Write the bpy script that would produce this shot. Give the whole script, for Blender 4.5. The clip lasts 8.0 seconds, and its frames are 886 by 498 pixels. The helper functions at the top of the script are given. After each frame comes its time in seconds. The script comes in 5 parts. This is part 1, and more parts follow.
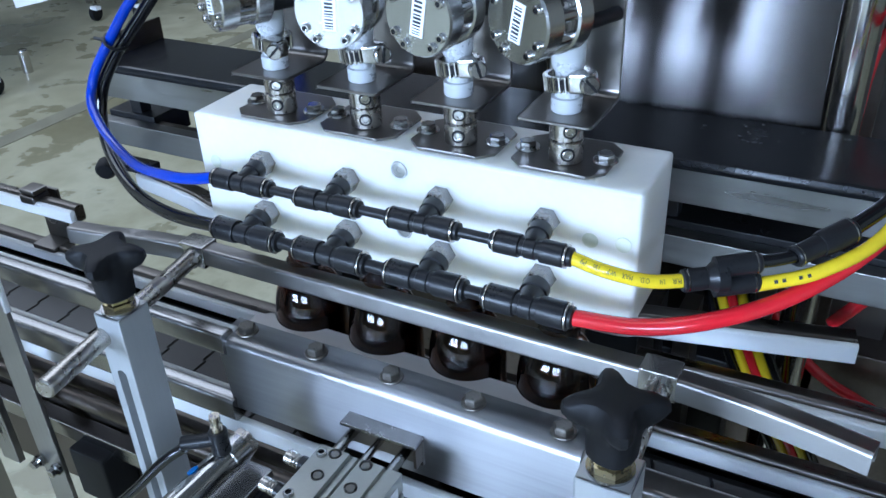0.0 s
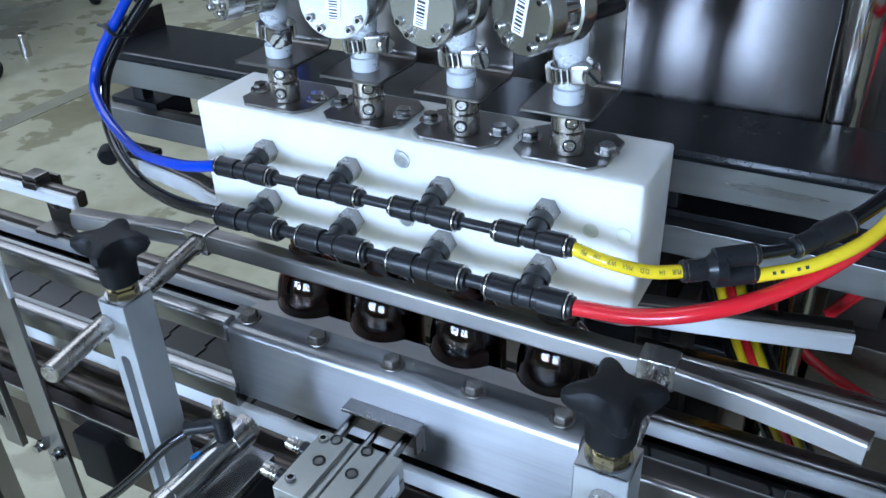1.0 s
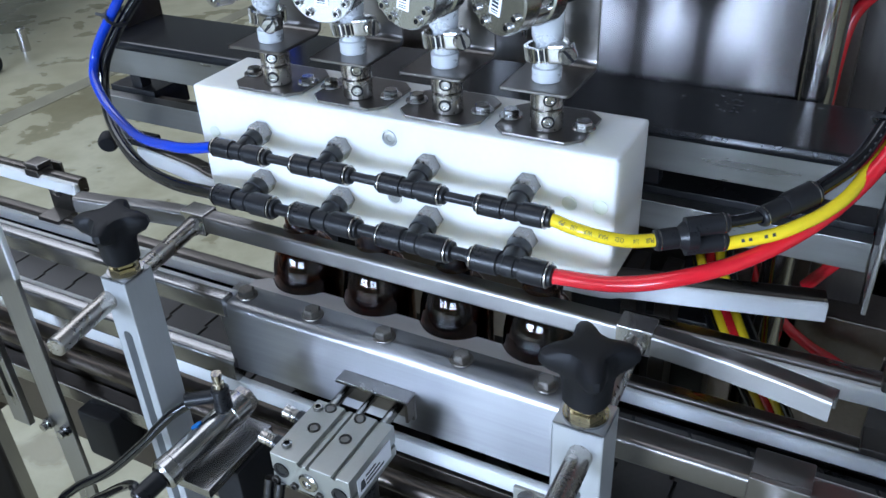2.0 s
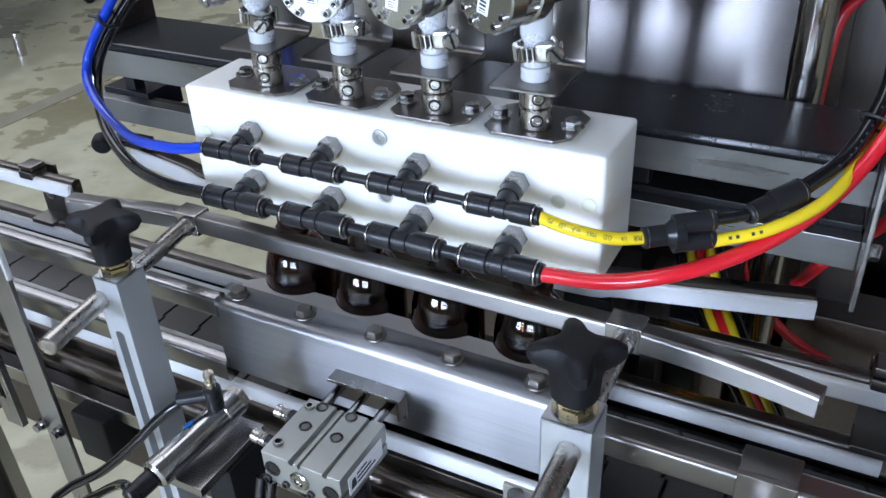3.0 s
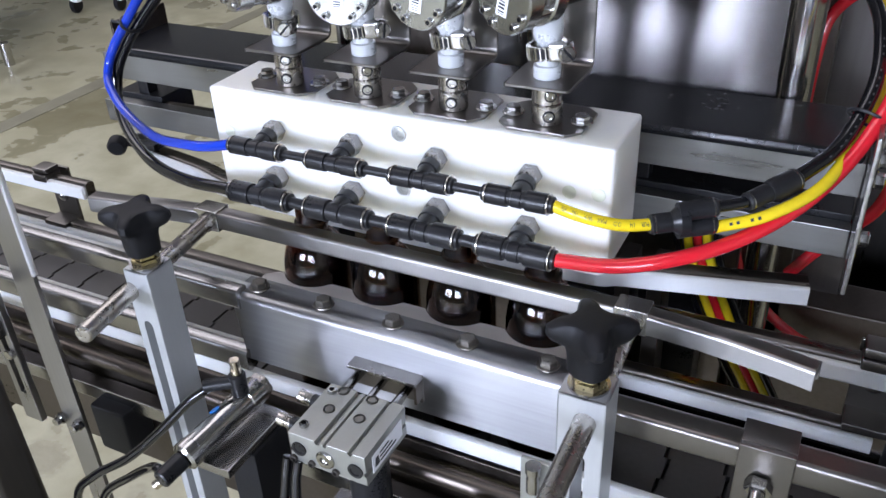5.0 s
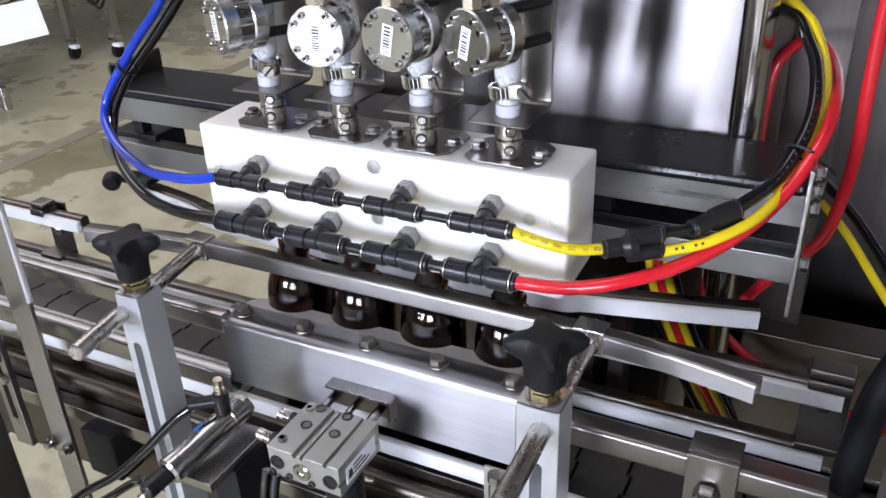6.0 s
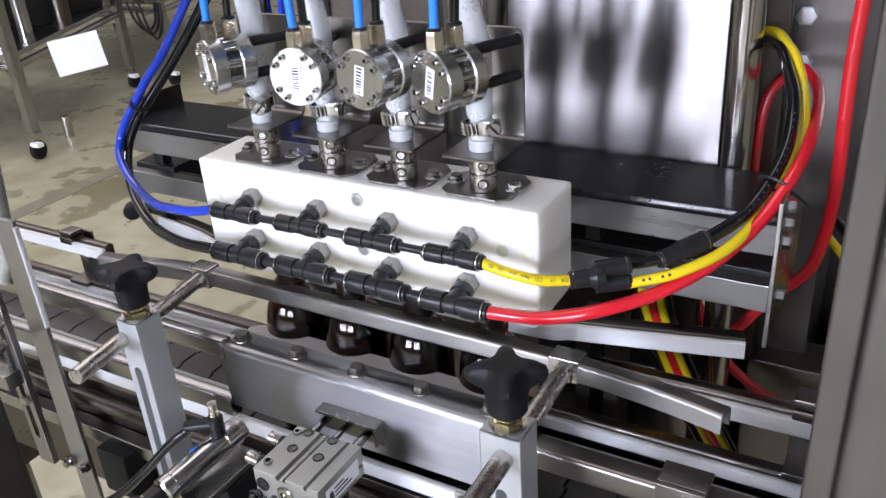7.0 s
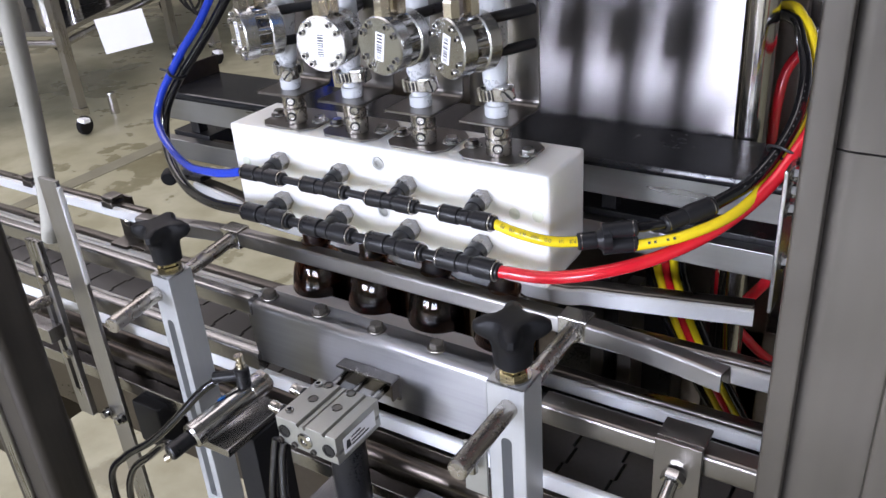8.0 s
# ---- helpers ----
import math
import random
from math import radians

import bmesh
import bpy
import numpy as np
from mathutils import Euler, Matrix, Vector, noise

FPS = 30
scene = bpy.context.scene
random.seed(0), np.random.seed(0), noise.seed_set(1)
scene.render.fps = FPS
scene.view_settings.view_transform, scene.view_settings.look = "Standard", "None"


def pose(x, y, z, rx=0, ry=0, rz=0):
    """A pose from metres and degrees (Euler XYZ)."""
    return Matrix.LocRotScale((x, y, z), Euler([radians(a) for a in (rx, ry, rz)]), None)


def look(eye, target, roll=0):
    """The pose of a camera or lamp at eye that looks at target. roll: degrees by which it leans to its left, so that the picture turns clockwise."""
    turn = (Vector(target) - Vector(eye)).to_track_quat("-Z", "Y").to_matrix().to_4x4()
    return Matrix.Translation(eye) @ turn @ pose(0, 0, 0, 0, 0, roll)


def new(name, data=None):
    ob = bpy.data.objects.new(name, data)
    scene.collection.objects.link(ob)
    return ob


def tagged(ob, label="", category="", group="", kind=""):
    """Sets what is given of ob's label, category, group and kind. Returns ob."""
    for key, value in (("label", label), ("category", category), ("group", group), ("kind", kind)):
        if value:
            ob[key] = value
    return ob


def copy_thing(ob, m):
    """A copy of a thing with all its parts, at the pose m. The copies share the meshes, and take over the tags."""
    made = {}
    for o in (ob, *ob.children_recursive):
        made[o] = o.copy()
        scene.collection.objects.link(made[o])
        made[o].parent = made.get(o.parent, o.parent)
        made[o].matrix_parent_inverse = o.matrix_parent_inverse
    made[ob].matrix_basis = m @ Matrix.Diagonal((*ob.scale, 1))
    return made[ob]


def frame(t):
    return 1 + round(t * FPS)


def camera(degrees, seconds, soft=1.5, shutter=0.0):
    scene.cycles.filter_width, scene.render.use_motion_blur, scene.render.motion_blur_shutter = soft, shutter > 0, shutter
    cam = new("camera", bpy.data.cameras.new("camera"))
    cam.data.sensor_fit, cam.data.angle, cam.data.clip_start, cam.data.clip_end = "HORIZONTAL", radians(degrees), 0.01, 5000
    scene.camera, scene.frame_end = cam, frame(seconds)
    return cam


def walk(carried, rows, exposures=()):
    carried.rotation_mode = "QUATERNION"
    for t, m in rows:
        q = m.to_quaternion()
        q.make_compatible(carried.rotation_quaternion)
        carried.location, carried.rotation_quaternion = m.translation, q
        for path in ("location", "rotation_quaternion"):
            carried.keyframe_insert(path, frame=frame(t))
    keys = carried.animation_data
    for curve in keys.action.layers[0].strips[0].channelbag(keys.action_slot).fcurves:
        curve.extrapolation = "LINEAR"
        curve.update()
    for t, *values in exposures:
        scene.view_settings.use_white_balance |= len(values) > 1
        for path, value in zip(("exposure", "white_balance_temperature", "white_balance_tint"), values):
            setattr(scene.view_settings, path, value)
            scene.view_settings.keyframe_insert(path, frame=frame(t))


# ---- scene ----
cam = camera(55.5, 8.0)
PATH = [
    (0, (0.001, 0.03, 1.282), (-0.833, 1.533, 0.26), -2.5),
    (0.5, (0.0, 0.032, 1.282), (-0.835, 1.53, 0.251), -2.7),
    (1, (0.001, 0.027, 1.285), (-0.824, 1.517, 0.236), -2.1),
    (1.5, (0.01, 0.015, 1.288), (-0.816, 1.489, 0.218), -2.7),
    (3, (0.023, 0.01, 1.286), (-0.796, 1.496, 0.228), -2.8),
    (3.5, (0.021, 0.01, 1.286), (-0.802, 1.486, 0.215), -2.6),
    (4, (0.02, 0.01, 1.288), (-0.805, 1.482, 0.215), -2.6),
    (5.3, (0.021, -0.034, 1.294), (-0.769, 1.492, 0.27), -2.5),
    (5.5, (0.026, -0.039, 1.296), (-0.77, 1.494, 0.288), -2.2),
    (6, (0.05, -0.05, 1.299), (-0.751, 1.517, 0.349), -2.2),
    (6.5, (0.072, -0.049, 1.305), (-0.806, 1.501, 0.395), -3.6),
    (7, (0.098, -0.038, 1.309), (-0.828, 1.49, 0.411), -4.1),
    (7.5, (0.115, -0.039, 1.31), (-0.852, 1.46, 0.406), -4.9),
    (8, (0.124, -0.054, 1.306), (-0.873, 1.412, 0.379), -4.3),
]
walk(cam, [(t, look(eye, target, roll)) for t, eye, target, roll in PATH],
     [(0.0, -0.04, 5170, 13), (1.0, -0.04, 5230, 13), (1.5, -0.04, 5370, 14), (3.5, 0.04, 5880, 20), (5.5, 0.12, 6300, 25), (6.5, 0.13, 6570, 26), (8.0, 0.09, 6500, 26)])


# ---- world, sun, large lights ----
world = bpy.data.worlds.new("world")
scene.world = world
world.use_nodes = True
wn = world.node_tree.nodes
sky = wn.new("ShaderNodeTexSky")
sky.sky_type, sky.sun_disc, sky.sun_elevation, sky.sun_rotation = "NISHITA", False, radians(48), radians(200)
wn["Background"].inputs["Strength"].default_value = 0.12
world.node_tree.links.new(sky.outputs[0], wn["Background"].inputs["Color"])
sun_data = bpy.data.lights.new("sun", "SUN")
sun_data.energy, sun_data.angle, sun_data.color = 4.0, radians(0.5), (1.0, 0.95, 0.88)
sun_lamp = new("sun", sun_data)
sun_lamp.matrix_basis = look((0, -20, 25), (6, 0, 0))


def area_light(name, x, y, z, wide, high, watts, colour, rz=0, rx=90):
    """A rectangular area lamp that stands in for sky light."""
    d = bpy.data.lights.new(name, "AREA")
    d.shape, d.size, d.size_y, d.energy, d.color = "RECTANGLE", wide, high, watts, colour
    ob = new(name, d)
    ob.matrix_basis = pose(x, y, z, rx, 0, rz)
    return ob


DAY = (0.74, 0.87, 1.0)
area_light("window_light", -2.64, -7.18, 2.36, 3.3, 2.06, 1430, DAY)
# Unseen second window, added as extra fill from the right.
area_light("window_light", 2.00, -7.18, 2.36, 2.8, 2.06, 560, DAY)
# Added overhead fill under the closed ceiling, brightens the floor and block.
area_light("overhead_fill", -3.8, 1.8, 4.75, 7.0, 5.0, 225, (0.97, 0.98, 0.95), 0, 0)

# ---- materials ----


def node_material(name, base, rough=0.5, metal=0.0, **kw):
    """A principled surface with two scales of variation and fine relief.
    vary: how far the colour wanders; big, fine: scales; bump: relief; stretch: grain direction; rvar: change of roughness."""
    m = bpy.data.materials.new(name)
    m.use_nodes = True
    n, l = m.node_tree.nodes, m.node_tree.links
    p = n["Principled BSDF"]
    p.inputs["Metallic"].default_value = metal
    vary, big, fine, bump = kw.get("vary", 0.15), kw.get("big", 12.0), kw.get("fine", 220.0), kw.get("bump", 0.05)
    stretch, rvar = kw.get("stretch", (1, 1, 1)), kw.get("rvar", 0.08)
    tc = n.new("ShaderNodeTexCoord")
    mp = n.new("ShaderNodeMapping")
    mp.inputs["Scale"].default_value = stretch
    l.new(tc.outputs["Object"], mp.inputs["Vector"])
    a, b = n.new("ShaderNodeTexNoise"), n.new("ShaderNodeTexNoise")
    a.inputs["Scale"].default_value, a.inputs["Detail"].default_value = big, 5
    b.inputs["Scale"].default_value, b.inputs["Detail"].default_value = fine, 3
    l.new(tc.outputs["Object"], a.inputs["Vector"])
    l.new(mp.outputs[0], b.inputs["Vector"])
    mix = n.new("ShaderNodeMath")
    mix.operation = "MULTIPLY_ADD"
    l.new(a.outputs["Fac"], mix.inputs[0])
    mix.inputs[1].default_value = 0.65
    half = n.new("ShaderNodeMath")
    half.operation = "MULTIPLY"
    half.inputs[1].default_value = 0.35
    l.new(b.outputs["Fac"], half.inputs[0])
    l.new(half.outputs[0], mix.inputs[2])
    ramp = n.new("ShaderNodeValToRGB")
    ramp.color_ramp.elements[0].position, ramp.color_ramp.elements[1].position = 0.3, 0.72
    ramp.color_ramp.elements[0].color = (*[c * (1 - vary) for c in base], 1)
    ramp.color_ramp.elements[1].color = (*[min(1, c * (1 + vary)) for c in base], 1)
    l.new(mix.outputs[0], ramp.inputs[0])
    l.new(ramp.outputs[0], p.inputs["Base Color"])
    rr = n.new("ShaderNodeMapRange")
    rr.inputs["From Min"].default_value, rr.inputs["From Max"].default_value = 0.3, 0.7
    rr.inputs["To Min"].default_value, rr.inputs["To Max"].default_value = max(0.02, rough - rvar), min(1, rough + rvar)
    l.new(mix.outputs[0], rr.inputs["Value"])
    l.new(rr.outputs[0], p.inputs["Roughness"])
    if bump:
        bp = n.new("ShaderNodeBump")
        bp.inputs["Strength"].default_value, bp.inputs["Distance"].default_value = bump, kw.get("depth", 0.00025)
        l.new(b.outputs["Fac"], bp.inputs["Height"])
        l.new(bp.outputs[0], p.inputs["Normal"])
    for key, value in kw.get("extra", {}).items():
        p.inputs[key].default_value = value
    return m


STEEL = node_material("brushed_stainless", (0.42, 0.41, 0.405), 0.25, 1.0, vary=0.03, big=8, fine=420, stretch=(0.03, 1, 1), bump=0.025, depth=0.0004, rvar=0.035)
STEEL_V = node_material("upright_brushed_stainless", (0.38, 0.37, 0.36), 0.32, 1.0, vary=0.15, big=9, fine=300, stretch=(1, 1, 0.03), bump=0.1, depth=0.0006, rvar=0.1)
POLISHED = node_material("polished_steel", (0.50, 0.49, 0.475), 0.17, 1.0, vary=0.06, big=40, fine=500, bump=0.0, rvar=0.05)
# Dark base dims the reflected windows; strong anisotropy smears them into upright streaks.
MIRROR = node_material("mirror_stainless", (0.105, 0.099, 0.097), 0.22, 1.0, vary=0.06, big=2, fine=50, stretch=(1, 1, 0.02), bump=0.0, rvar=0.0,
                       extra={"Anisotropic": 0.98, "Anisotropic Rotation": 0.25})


def brushed(m):
    """Lets the grain run round the upright axis."""
    t = m.node_tree.nodes.new("ShaderNodeTangent")
    t.direction_type, t.axis = "RADIAL", "Z"
    m.node_tree.links.new(t.outputs[0], m.node_tree.nodes["Principled BSDF"].inputs["Tangent"])
    return m


brushed(MIRROR)
WORN = node_material("worn_dull_steel", (0.070, 0.062, 0.054), 0.42, 0.6, vary=0.28, big=9, fine=160, stretch=(1, 1, 0.04), bump=0.12, rvar=0.10)
ALU = node_material("grey_anodised_aluminium", (0.41, 0.41, 0.375), 0.40, 0.75, vary=0.06, big=30, fine=600, bump=0.05, rvar=0.05)
POST = node_material("pale_anodised_post", (0.50, 0.51, 0.51), 0.40, 0.5, vary=0.06, big=40, fine=500, stretch=(1, 1, 0.1), bump=0.06, rvar=0.06)
BAR_ALU = node_material("mill_aluminium", (0.31, 0.31, 0.30), 0.34, 1.0, vary=0.14, big=14, fine=200, stretch=(0.05, 1, 1), bump=0.08, rvar=0.1)
BRASS = node_material("nickel_plated_brass", (0.66, 0.60, 0.48), 0.22, 1.0, vary=0.1, big=60, fine=400, bump=0.03)
BRASSY = node_material("yellow_brass", (0.62, 0.52, 0.30), 0.28, 1.0, vary=0.15, big=60, fine=400, bump=0.04)
WHITE = node_material("white_polyethylene", (0.82, 0.805, 0.75), 0.40, 0.0, vary=0.035, big=10, fine=350, bump=0.06, rvar=0.08,
                      extra={"Subsurface Weight": 0.85, "Subsurface Scale": 0.022, "Subsurface Radius": (1.0, 0.95, 0.85)})
PAD = node_material("pinkish_white_plastic", (0.82, 0.77, 0.73), 0.5, 0.0, vary=0.04, big=14, fine=300, bump=0.05)
BLACK = node_material("black_plastic", (0.014, 0.014, 0.015), 0.32, 0.0, vary=0.25, big=40, fine=700, bump=0.05, extra={"Specular IOR Level": 0.32})
RUBBER = node_material("black_matt_plastic", (0.008, 0.008, 0.009), 0.52, 0.0, vary=0.3, big=30, fine=700, bump=0.12, extra={"Specular IOR Level": 0.24})
BELT = node_material("dark_belt_plastic", (0.045, 0.041, 0.038), 0.42, 0.0, vary=0.35, big=15, fine=300, bump=0.12, rvar=0.14)
BLACK_SHEET = node_material("black_glossy_sheet", (0.012, 0.013, 0.015), 0.23, 0.0, vary=0.2, big=6, fine=200, bump=0.02, depth=0.0001, rvar=0.05)


def tube_material(name, base, rough=0.18, **extra):
    return node_material(name, base, rough, 0.0, vary=0.06, big=30, fine=500, bump=0.02, rvar=0.04,
                         extra={"Coat Weight": 0.4, "Coat Roughness": 0.08, **extra})


BLUE_T = tube_material("blue_polyurethane", (0.008, 0.042, 0.44))
SKY_T = tube_material("light_blue_polyurethane", (0.02, 0.22, 0.72))
RED_T = tube_material("red_polyurethane", (0.66, 0.015, 0.025))
YELLOW_T = tube_material("yellow_polyurethane", (0.80, 0.60, 0.012))
BLACK_T = tube_material("black_polyurethane", (0.004, 0.004, 0.005), 0.12)
SILICONE = node_material("translucent_silicone", (0.74, 0.76, 0.77), 0.30, 0.0, vary=0.05, big=30, fine=400, bump=0.03,
                         extra={"Transmission Weight": 0.35, "IOR": 1.4})
AMBER = node_material("amber_glass", (0.20, 0.060, 0.016), 0.03, 0.0, vary=0.05, big=20, fine=100, bump=0.0, rvar=0.01,
                      extra={"Transmission Weight": 1.0, "IOR": 1.5})
LIQUID = node_material("dark_syrup", (0.040, 0.014, 0.007), 0.12, 0.0, vary=0.1, big=20, fine=100, bump=0.0, rvar=0.02)
PAPER = node_material("white_paper", (0.84, 0.84, 0.86), 0.7, 0.0, vary=0.02, big=8, fine=200, bump=0.05)
FAINT = node_material("grey_print", (0.05, 0.05, 0.05), 0.5, 0.0, vary=0.2, big=60, fine=500, bump=0.0)
INK = node_material("dark_ink", (0.03, 0.03, 0.035), 0.6, 0.0, vary=0.1, big=40, fine=400, bump=0.0)
WALL_PAINT = node_material("pale_wall_paint", (0.40, 0.385, 0.33), 0.75, 0.0, vary=0.07, big=0.8, fine=60, bump=0.1)
CEIL_PAINT = node_material("dark_roof_paint", (0.17, 0.17, 0.165), 0.8, 0.0, vary=0.05, big=0.7, fine=50, bump=0.1)
RAIL = brushed(node_material("bright_brushed_tube", (0.29, 0.28, 0.27), 0.34, 1.0, vary=0.06, big=20, fine=420, stretch=(0.03, 1, 1), bump=0.005, depth=0.0002, rvar=0.04, extra={"Anisotropic": 0.80, "Anisotropic Rotation": 0.25}))
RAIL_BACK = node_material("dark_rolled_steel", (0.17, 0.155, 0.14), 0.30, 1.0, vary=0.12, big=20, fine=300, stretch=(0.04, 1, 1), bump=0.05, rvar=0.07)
ROD = node_material("dull_ground_rod", (0.46, 0.43, 0.39), 0.27, 1.0, vary=0.07, big=60, fine=300, bump=0.01, rvar=0.025)
CHROME = node_material("chromed_tube", (0.44, 0.42, 0.40), 0.15, 1.0, vary=0.05, big=20, fine=300, stretch=(1, 1, 0.05), bump=0.0, rvar=0.03)
PLATE = brushed(node_material("dull_brushed_stainless", (0.37, 0.37, 0.375), 0.33, 1.0, vary=0.14, big=10, fine=420, stretch=(0.03, 1, 1), bump=0.03, depth=0.0003, rvar=0.05, extra={"Anisotropic": 0.92, "Anisotropic Rotation": 0.25}))
BRACKET = node_material("satin_stainless_sheet", (0.23, 0.215, 0.20), 0.29, 1.0, vary=0.05, big=20, fine=400, bump=0.01, rvar=0.015)
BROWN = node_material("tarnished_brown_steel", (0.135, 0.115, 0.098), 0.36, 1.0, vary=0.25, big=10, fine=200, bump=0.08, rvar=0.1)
COLUMN = node_material("streaked_machine_steel", (0.130, 0.118, 0.103), 0.37, 0.8, vary=0.55, big=5, fine=42, stretch=(1, 1, 0.035), bump=0.35, depth=0.0010, rvar=0.14)
PANEL = node_material("dim_rear_sheet", (0.17, 0.155, 0.145), 0.33, 1.0, vary=0.16, big=7, fine=180, stretch=(1, 1, 0.04), bump=0.06, rvar=0.07)
NUT = node_material("plated_steel_nut", (0.25, 0.24, 0.23), 0.25, 1.0, vary=0.14, big=90, fine=600, bump=0.03, rvar=0.05)
HEAD = node_material("worn_bolt_steel", (0.27, 0.25, 0.225), 0.34, 1.0, vary=0.30, big=160, fine=900, bump=0.12, rvar=0.10)
JOINT = node_material("dull_joint_filler", (0.22, 0.207, 0.145), 0.55, 0.0, vary=0.25, big=9, fine=90, bump=0.2)
PAVING = node_material("pale_concrete_paving", (0.50, 0.50, 0.48), 0.8, 0.0, vary=0.12, big=1.2, fine=60, bump=0.2)
GRASS = node_material("grass", (0.10, 0.16, 0.03), 0.85, 0.0, vary=0.4, big=2, fine=40, bump=0.4, depth=0.03)


def wet_concrete():
    """Greenish sealed concrete with darker damp patches and drying edges."""
    m = bpy.data.materials.new("damp_sealed_concrete")
    m.use_nodes = True
    n, l = m.node_tree.nodes, m.node_tree.links
    p = n["Principled BSDF"]
    tc = n.new("ShaderNodeTexCoord")
    big, mid, fine = (n.new("ShaderNodeTexNoise") for _ in range(3))
    for node, scale, detail in ((big, 1.5, 6), (mid, 6.0, 8), (fine, 70.0, 4)):
        node.inputs["Scale"].default_value, node.inputs["Detail"].default_value = scale, detail
        l.new(tc.outputs["Object"], node.inputs["Vector"])
    base = n.new("ShaderNodeValToRGB")
    base.color_ramp.elements[0].position, base.color_ramp.elements[1].position = 0.3, 0.7
    base.color_ramp.elements[0].color, base.color_ramp.elements[1].color = (0.31, 0.288, 0.182, 1), (0.48, 0.46, 0.325, 1)
    l.new(mid.outputs["Fac"], base.inputs[0])
    wet = n.new("ShaderNodeValToRGB")
    wet.color_ramp.elements[0].position, wet.color_ramp.elements[1].position = 0.56, 0.62
    add = n.new("ShaderNodeMath")
    add.operation = "MULTIPLY_ADD"
    add.inputs[1].default_value = 0.35
    l.new(mid.outputs["Fac"], add.inputs[0])
    half = n.new("ShaderNodeMath")
    half.operation = "MULTIPLY"
    half.inputs[1].default_value = 0.72
    l.new(big.outputs["Fac"], half.inputs[0])
    l.new(half.outputs[0], add.inputs[2])
    l.new(add.outputs[0], wet.inputs[0])
    mixc = n.new("ShaderNodeMix")
    mixc.data_type = "RGBA"
    mixc.blend_type = "MULTIPLY"
    mixc.inputs[7].default_value = (0.54, 0.52, 0.46, 1)
    l.new(wet.outputs[0], mixc.inputs[0])
    l.new(base.outputs[0], mixc.inputs[6])
    l.new(mixc.outputs[2], p.inputs["Base Color"])
    rr = n.new("ShaderNodeMapRange")
    rr.inputs["To Min"].default_value, rr.inputs["To Max"].default_value = 0.42, 0.16
    l.new(wet.outputs[0], rr.inputs["Value"])
    l.new(rr.outputs[0], p.inputs["Roughness"])
    bp = n.new("ShaderNodeBump")
    bp.inputs["Strength"].default_value, bp.inputs["Distance"].default_value = 0.15, 0.003
    l.new(fine.outputs["Fac"], bp.inputs["Height"])
    l.new(bp.outputs[0], p.inputs["Normal"])
    return m


CONCRETE = wet_concrete()

# ---- mesh tools ----


def mesh_of(name, bm, material, smooth=35):
    me = bpy.data.meshes.new(name)
    bmesh.ops.recalc_face_normals(bm, faces=bm.faces)
    bm.to_mesh(me)
    bm.free()
    me.materials.append(material)
    me.shade_smooth()
    me.set_sharp_from_angle(angle=radians(smooth))
    return me


def even_normals(ob):
    """Keeps flat faces flat beside their rounded edges."""
    mod = ob.modifiers.new("weighted_normal", "WEIGHTED_NORMAL")
    mod.keep_sharp, mod.weight = True, 90
    return ob


def part(name, bm, material, parent, label="", kind=""):
    ob = even_normals(new(name, mesh_of(name, bm, material)))
    ob.parent = parent
    return tagged(ob, label=label, kind=kind)


def thing(name, label, category, at=(0, 0, 0), group="", rz=0):
    ob = new(name)
    ob.empty_display_size = 0.02
    ob.matrix_basis = pose(*at, 0, 0, rz)
    return tagged(ob, label, category, group)


def whole(name, bm, material, label, category, group="", kind=""):
    return tagged(even_normals(new(name, mesh_of(name, bm, material))), label, category, group, kind)


def box(x0, x1, y0, y1, z0, z1, bevel=0.0008, bm=None, segments=2):
    out = bm or bmesh.new()
    got = bmesh.ops.create_cube(out, size=1.0)["verts"]
    for v in got:
        v.co = Vector(((x0 + x1) / 2 + v.co.x * (x1 - x0), (y0 + y1) / 2 + v.co.y * (y1 - y0), (z0 + z1) / 2 + v.co.z * (z1 - z0)))
    if bevel:
        edges = {e for v in got for e in v.link_edges}
        bmesh.ops.bevel(out, geom=list(edges), offset=bevel, segments=segments, affect="EDGES", profile=0.5)
    return out


def axes(direction):
    return Vector(direction).normalized().to_track_quat("Z", "Y").to_matrix()


def lathe(profile, origin=(0, 0, 0), direction=(0, 0, 1), n=24, bm=None):
    """Turns (radius, height) pairs round an axis."""
    out = bm or bmesh.new()
    turn, o = axes(direction), Vector(origin)
    rings = []
    for r, h in profile:
        if r < 1e-6:
            rings.append([out.verts.new(o + turn @ Vector((0, 0, h)))])
        else:
            rings.append([out.verts.new(o + turn @ Vector((r * math.cos(2 * math.pi * i / n), r * math.sin(2 * math.pi * i / n), h))) for i in range(n)])
    for a, b in zip(rings, rings[1:]):
        for i in range(n):
            j = (i + 1) % n
            if len(a) == 1 and len(b) > 1:
                out.faces.new((a[0], b[i], b[j]))
            elif len(b) == 1 and len(a) > 1:
                out.faces.new((a[i], a[j], b[0]))
            elif len(a) > 1:
                out.faces.new((a[i], a[j], b[j], b[i]))
    return out


def rod(a, b, r, n=20, chamfer=None, bm=None):
    """A round bar from a to b with chamfered ends."""
    a, b = Vector(a), Vector(b)
    h, c = (b - a).length, r * 0.15 if chamfer is None else chamfer
    return lathe([(0, 0), (r - c, 0), (r, c), (r, h - c), (r - c, h), (0, h)], a, b - a, n, bm)


